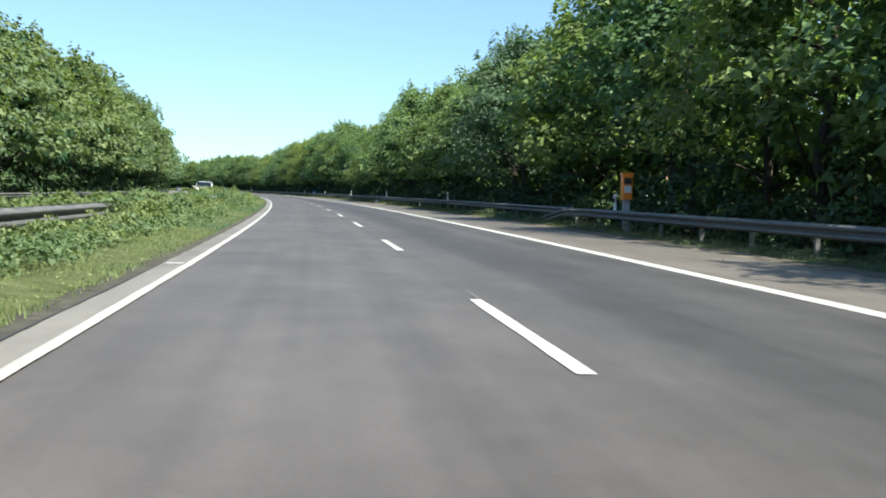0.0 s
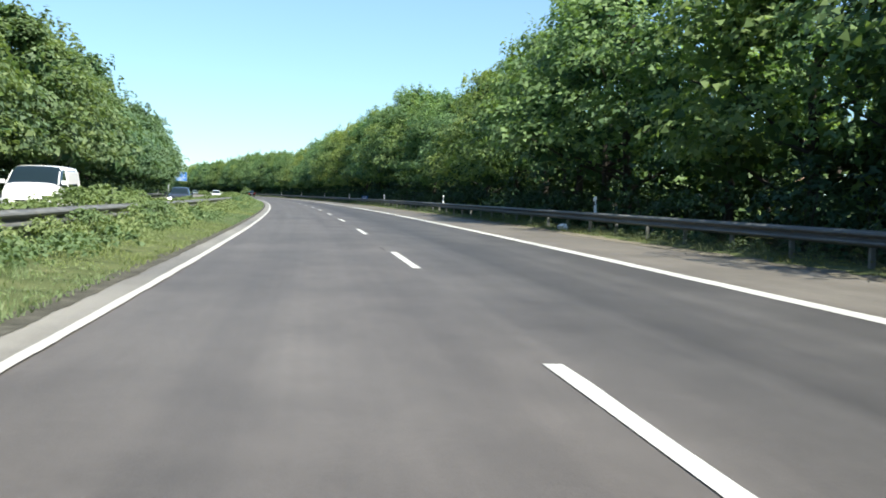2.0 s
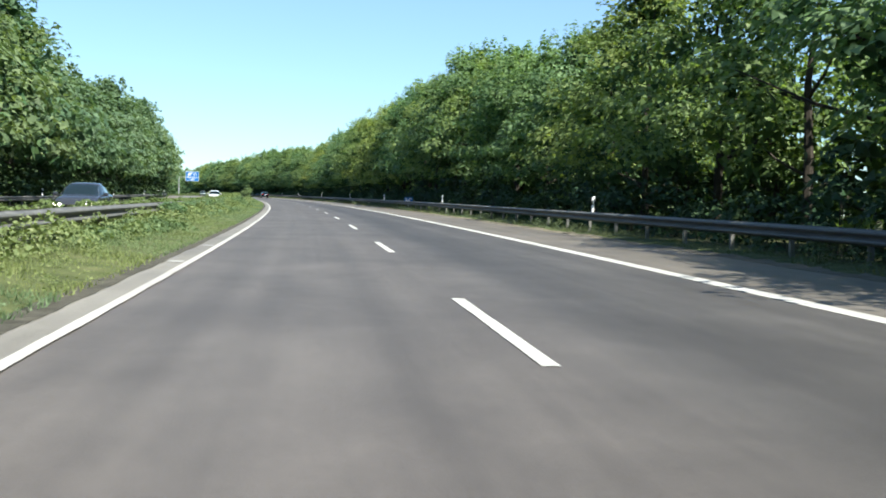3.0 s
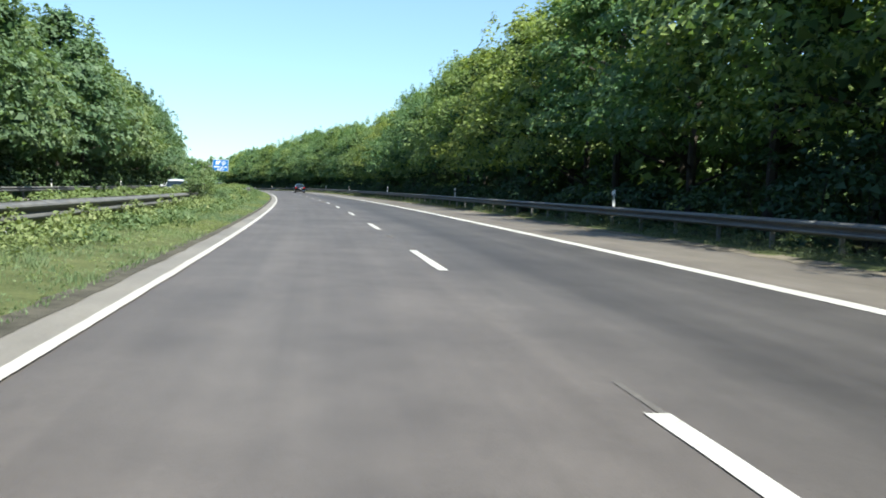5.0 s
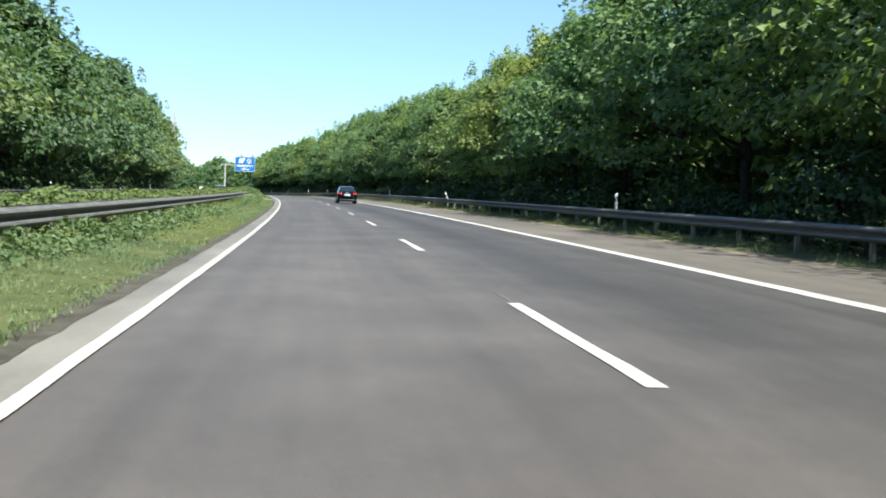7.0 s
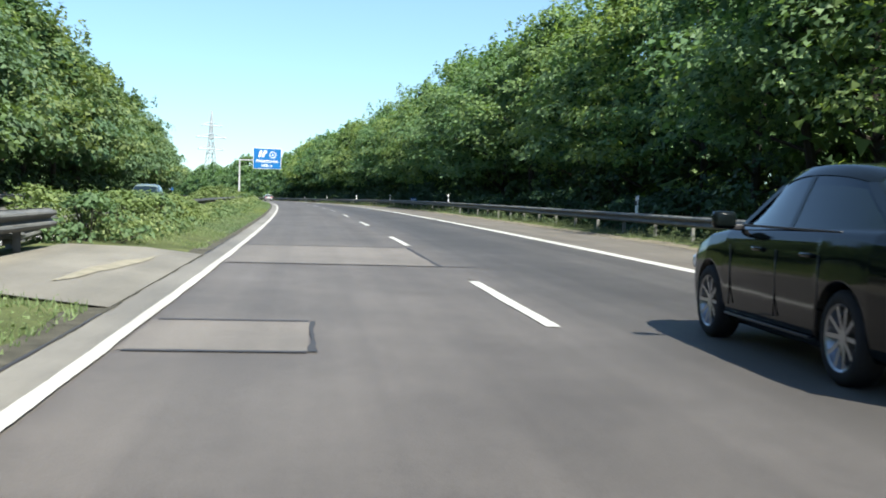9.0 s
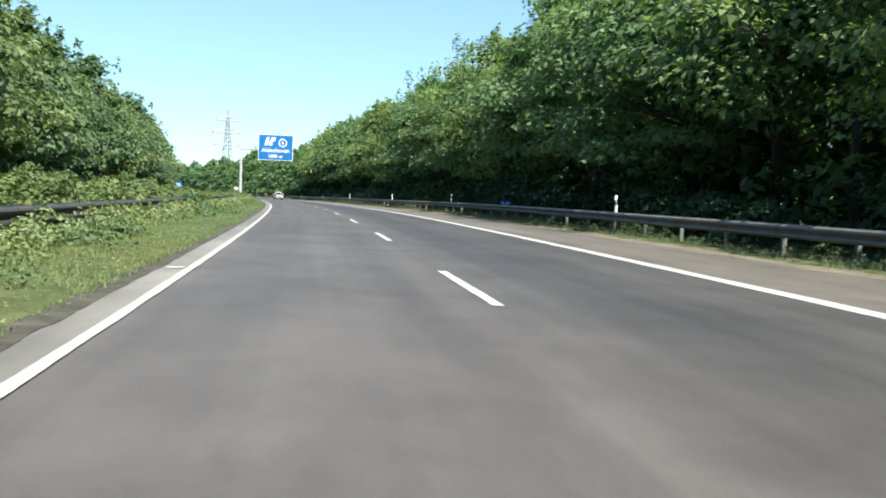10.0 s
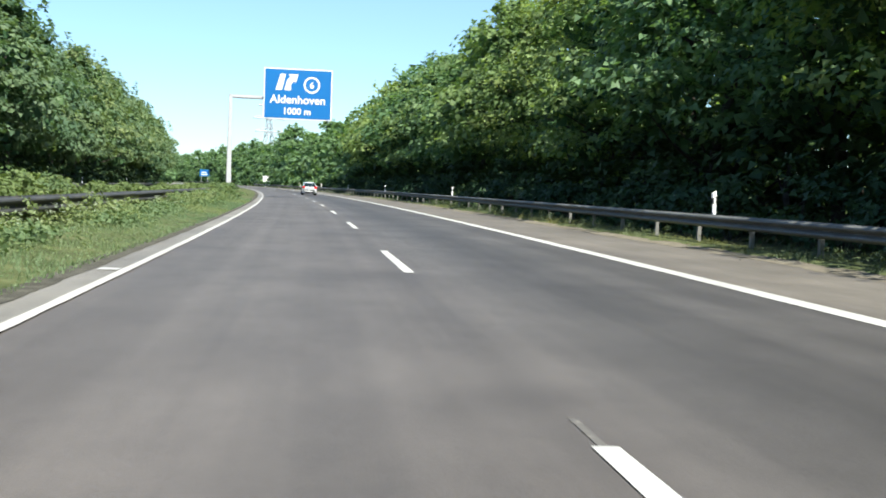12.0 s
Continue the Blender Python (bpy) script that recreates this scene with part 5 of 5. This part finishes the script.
    # doors and mirrors
    wm = hull[len(hull) // 2][1]
    my = front["mirror"]
    zs = curve_at(hull, my)[2]
    bit("wing_mirror", wm + 0.10, my, zs + 0.10, 0.20, 0.11, 0.15, body_mat, "", 0.04)
    bit("mirror_foot", wm - 0.02, my + 0.02, zs + 0.04, 0.14, 0.06, 0.05, M_TRIM, "", 0.01)
    for dy in front["handles"]:
        bit("door_handle", wm - 0.002, dy, zs - 0.12, 0.035, 0.2, 0.035, body_mat, "", 0.012)
    for dy in front["seams"]:
        bit("door_seam", wm * 0.994, dy, 0.62, 0.010, 0.008, 0.52, M_TRIM, "dark door gap", 0.0)
    bit("sill_strip", wm * 0.975, (axles[0] + axles[1]) / 2, 0.275, 0.03, 1.75, 0.022, M_TRIM, "dark sill strip", 0.006)
    bit("window_strip", curve_at(house, 1.0)[1] + 0.012, (axles[0] + axles[1]) / 2 - 0.1, curve_at(hull, 1.0)[3] - 0.055, 0.02, 2.2, 0.02, M_TRIM, "dark window strip", 0.006)
    return top


SEDAN_HULL = [(-1.06, 0.56, 0.42, 0.62, 0.66), (-1.03, 0.74, 0.34, 0.88, 0.95), (-0.97, 0.84, 0.28, 0.99, 1.08), (-0.80, 0.885, 0.24, 1.03, 1.13), (-0.4, 0.905, 0.22, 1.04, 1.135),
              (0.4, 0.91, 0.21, 1.03, 1.12), (1.4, 0.91, 0.20, 1.01, 1.095), (2.3, 0.905, 0.20, 0.98, 1.07), (2.8, 0.895, 0.20, 0.93, 1.01), (3.2, 0.86, 0.20, 0.85, 0.92), (3.45, 0.76, 0.22, 0.74, 0.80), (3.58, 0.55, 0.28, 0.60, 0.64)]
SEDAN_HOUSE = [(-0.72, 1.11, 0.70, 0.62), (-0.2, 1.37, 0.79, 0.60), (0.25, 1.50, 0.81, 0.60), (0.8, 1.555, 0.82, 0.61), (1.3, 1.54, 0.82, 0.61), (1.7, 1.44, 0.81, 0.60), (2.45, 1.03, 0.76, 0.64)]
REAR_S = dict(y=-1.05, z=0.90, w=0.66, plate=0.77, pipes=True)
FRONT_S = dict(y=3.56, z=0.66, w=0.60, mirror=2.02, handles=(0.55, 1.5), seams=(0.35, 1.12, 2.12))
PILLARS_S = ((-0.45, 0.15, 0.11), (1.05, 1.02, 0.035), (2.25, 1.62, 0.05))

black_paint = paint("black_paint", (0.004, 0.006, 0.006))
vehicle("car", "black four-door saloon with silver rims and twin exhausts", stand(312.31, 1.635, 0.0, -0.8), black_paint, SEDAN_HULL, SEDAN_HOUSE, (0.0, 2.7), 0.335, (0.05, 1.6), PILLARS_S, REAR_S, FRONT_S)

HATCH_HULL = [(-0.86, 0.60, 0.40, 0.66, 0.70), (-0.82, 0.78, 0.30, 0.88, 0.95), (-0.7, 0.85, 0.24, 0.95, 1.02), (0.0, 0.87, 0.21, 0.95, 1.02), (1.0, 0.875, 0.20, 0.94, 1.01), (2.0, 0.87, 0.20, 0.93, 1.0),
              (2.6, 0.85, 0.20, 0.88, 0.95), (3.0, 0.80, 0.21, 0.80, 0.86), (3.25, 0.70, 0.24, 0.68, 0.73), (3.35, 0.5, 0.3, 0.58, 0.62)]
HATCH_HOUSE = [(-0.78, 1.03, 0.72, 0.64), (-0.45, 1.42, 0.77, 0.60), (0.1, 1.49, 0.79, 0.60), (0.8, 1.51, 0.79, 0.61), (1.3, 1.47, 0.79, 0.6), (1.6, 1.36, 0.78, 0.6), (2.3, 0.98, 0.74, 0.63)]
REAR_H = dict(y=-0.84, z=0.88, w=0.66, plate=0.70, h=0.26)
FRONT_H = dict(y=3.33, z=0.64, w=0.56, mirror=1.95, handles=(0.45, 1.35), seams=(0.2, 1.0, 2.05))
PILLARS_H = ((-0.68, -0.4, 0.10), (0.95, 0.95, 0.04), (2.15, 1.55, 0.05))
white_paint = paint("white_paint", (0.78, 0.78, 0.77))
silver_paint = paint("silver_paint", (0.45, 0.47, 0.48))
green_grey = paint("grey_green_paint", (0.12, 0.155, 0.15))
dark_paint = paint("dark_blue_paint", (0.03, 0.035, 0.045))
vehicle("car", "small silver hatchback on the grey asphalt lane", stand(514, 1.25), silver_paint, HATCH_HULL, HATCH_HOUSE, (0.0, 2.5), 0.31, (-0.5, 1.55), PILLARS_H, REAR_H, FRONT_H, 7)
vehicle("car", "silver estate car on the opposite carriageway", stand(229.3, -8.25, -0.07, 180), silver_paint, HATCH_HULL, HATCH_HOUSE, (0.0, 2.5), 0.31, (-0.5, 1.55), PILLARS_H, REAR_H, FRONT_H, 7)
vehicle("car", "grey-green car on the opposite carriageway", stand(356.4, -8.3, -0.07, 180), green_grey, HATCH_HULL, HATCH_HOUSE, (0.0, 2.5), 0.31, (-0.5, 1.55), PILLARS_H, REAR_H, FRONT_H, 7)
vehicle("car", "dark blue saloon with headlamps on, on the opposite carriageway", stand(136.2, -8.3, -0.07, 180), dark_paint, SEDAN_HULL, SEDAN_HOUSE, (0.0, 2.7), 0.33, (0.05, 1.6), PILLARS_S, REAR_S, {**FRONT_S, "lit": True}, 7)
VAN_HULL = [(-0.95, 0.80, 0.40, 1.2, 1.28), (-0.9, 0.89, 0.30, 1.28, 1.34), (-0.4, 0.92, 0.25, 1.29, 1.35), (0.8, 0.92, 0.24, 1.29, 1.35), (2.2, 0.92, 0.24, 1.29, 1.35), (2.7, 0.91, 0.25, 1.36, 1.46), (3.1, 0.89, 0.26, 1.30, 1.42), (3.45, 0.86, 0.27, 1.14, 1.26), (3.64, 0.79, 0.28, 0.98, 1.08), (3.72, 0.66, 0.32, 0.70, 0.78)]
VAN_HOUSE = [(-0.94, 1.93, 0.84, 0.74), (-0.7, 2.0, 0.88, 0.76), (0.6, 2.03, 0.88, 0.77), (1.9, 2.02, 0.88, 0.76), (2.3, 1.93, 0.88, 0.75), (2.95, 1.42, 0.86, 0.75)]
van_front = dict(y=3.7, z=0.84, w=0.66, mirror=2.75, handles=(1.5,), seams=(1.0, 2.0))
van = vehicle("van", "white panel van on the opposite carriageway", stand(97.2, -8.3, -0.07, 180), white_paint, VAN_HULL, VAN_HOUSE, (0.0, 2.9), 0.33, (-0.94, 2.15), ((-0.6, -0.6, 0.25), (1.4, 1.4, 0.12), (2.85, 2.25, 0.06)), dict(y=-0.93, z=1.0, w=0.78, plate=0.8, h=0.35), van_front, 7)
# closed white side of the load space
for sgn in (1, -1):
    part("side_panel", box(bmesh.new(), (-0.012, -0.55 * K, 1.31 * K), (0.012, 1.35 * K, 1.86 * K), 0.01), white_paint, van, "white side panel", Matrix.Translation((sgn * 0.845 * K, 0, 0)) @ pose(0, 0, 0, 0, 0, 0))

# ---------------- far things ----------------
M_WALL = plain("plaster_wall", (0.72, 0.68, 0.62), 0.85, 0, 0.2, 0.1, 1.0)
M_TILE = plain("roof_tiles", (0.20, 0.125, 0.09), 0.8, 0, 0.2, 0.3, 3.0)


def house(m, w, d, h, rise, label):
    top = tagged(new("house"), label, "house")
    top.matrix_basis = m
    part("wall", box(bmesh.new(), (-w / 2, -d / 2, -0.3), (w / 2, d / 2, h)), M_WALL, top)
    bm = bmesh.new()
    ring = [(-d / 2 - 0.4, h - 0.15), (0, h + rise), (d / 2 + 0.4, h - 0.15), (d / 2 + 0.4, h + 0.03), (0, h + rise + 0.2), (-d / 2 - 0.4, h + 0.03)]
    a = [bm.verts.new((-w / 2 - 0.4, y, z)) for y, z in ring]
    b = [bm.verts.new((w / 2 + 0.4, y, z)) for y, z in ring]
    for i in range(6):
        bm.faces.new((a[i], a[(i + 1) % 6], b[(i + 1) % 6], b[i]))
    bm.faces.new(a[::-1]), bm.faces.new(b)
    part("roof", bm, M_TILE, top, "red tiled roof")
    bm = bmesh.new()
    q = [bm.verts.new(p) for p in ((-w / 2, -d / 2, h), (-w / 2, d / 2, h), (-w / 2, 0, h + rise))]
    bm.faces.new(q)
    part("gable", bm, M_WALL, top)
    for x in (-w * 0.3, 0.0, w * 0.3):
        win = part("window", box(bmesh.new(), (x - 0.5, -d / 2 - 0.05, 0.9), (x + 0.5, -d / 2 + 0.02, 2.0), 0.02), M_PLATE, top)
        part("pane", box(bmesh.new(), (x - 0.42, -d / 2 - 0.06, 0.98), (x + 0.42, -d / 2 - 0.045, 1.92)), M_GLASS, win)


house(stand(111, 33, -0.1, 20), 9.0, 7.0, 2.7, 2.4, "white house with a red tiled roof behind the trees")
house(stand(150, 34, -0.1, -15), 8.0, 6.5, 2.6, 2.2, "pale house with a red tiled roof behind the trees")

pylon = tagged(new("power_pylon"), "grey lattice power pylon far behind the woods", "pylon")
pylon.matrix_basis = stand(1338, 226, -3.3, 0, 1.02)
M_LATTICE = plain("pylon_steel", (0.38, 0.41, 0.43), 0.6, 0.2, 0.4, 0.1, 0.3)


def spread(z):
    return 6.5 * (1 - z / 56) + 1.5 if z < 50 else 2.2 * (1 - (z - 50) / 36) + 0.1


for a, b in ((-1, -1), (1, -1), (1, 1), (-1, 1)):
    bm = bmesh.new()
    rings = [[bm.verts.new((a * spread(z) + 0.48 * math.cos(k * math.pi / 2), b * spread(z) + 0.48 * math.sin(k * math.pi / 2), z)) for k in range(4)] for z in range(0, 85, 7)]
    for p, q in zip(rings, rings[1:]):
        for k in range(4):
            bm.faces.new((p[k], p[(k + 1) % 4], q[(k + 1) % 4], q[k]))
    part("leg", bm, M_LATTICE, pylon)
bm = bmesh.new()
for k in range(4):
    c = ((-1, -1), (1, -1), (1, 1), (-1, 1))
    (a, b), (e, f) = c[k], c[(k + 1) % 4]
    for z in range(0, 84, 7):
        tube(bm, (a * spread(z), b * spread(z), z), (e * spread(z + 7), f * spread(z + 7), z + 7), 0.22, n=4)
        tube(bm, (e * spread(z), f * spread(z), z), (a * spread(z + 7), b * spread(z + 7), z + 7), 0.22, n=4)
tagged(part("bracing", bm, M_LATTICE, pylon), "thin crossed steel bracing", kind="stuff")
for z, w in ((48, 13.0), (59, 15.5), (70, 10.5)):
    bm = bmesh.new()
    for sgn in (1, -1):
        tube(bm, (0, 0, z), (sgn * w, 0, z), 0.75, n=5), tube(bm, (0, 0, z + 4), (sgn * w, 0, z + 0.3), 0.42, n=5)
        for u in (0.3, 0.6):
            tube(bm, (sgn * w * u, 0, z), (sgn * w * u, 0, z + 4 * (1 - u)), 0.2, n=4)
    part("cross_arm", bm, M_LATTICE, pylon)
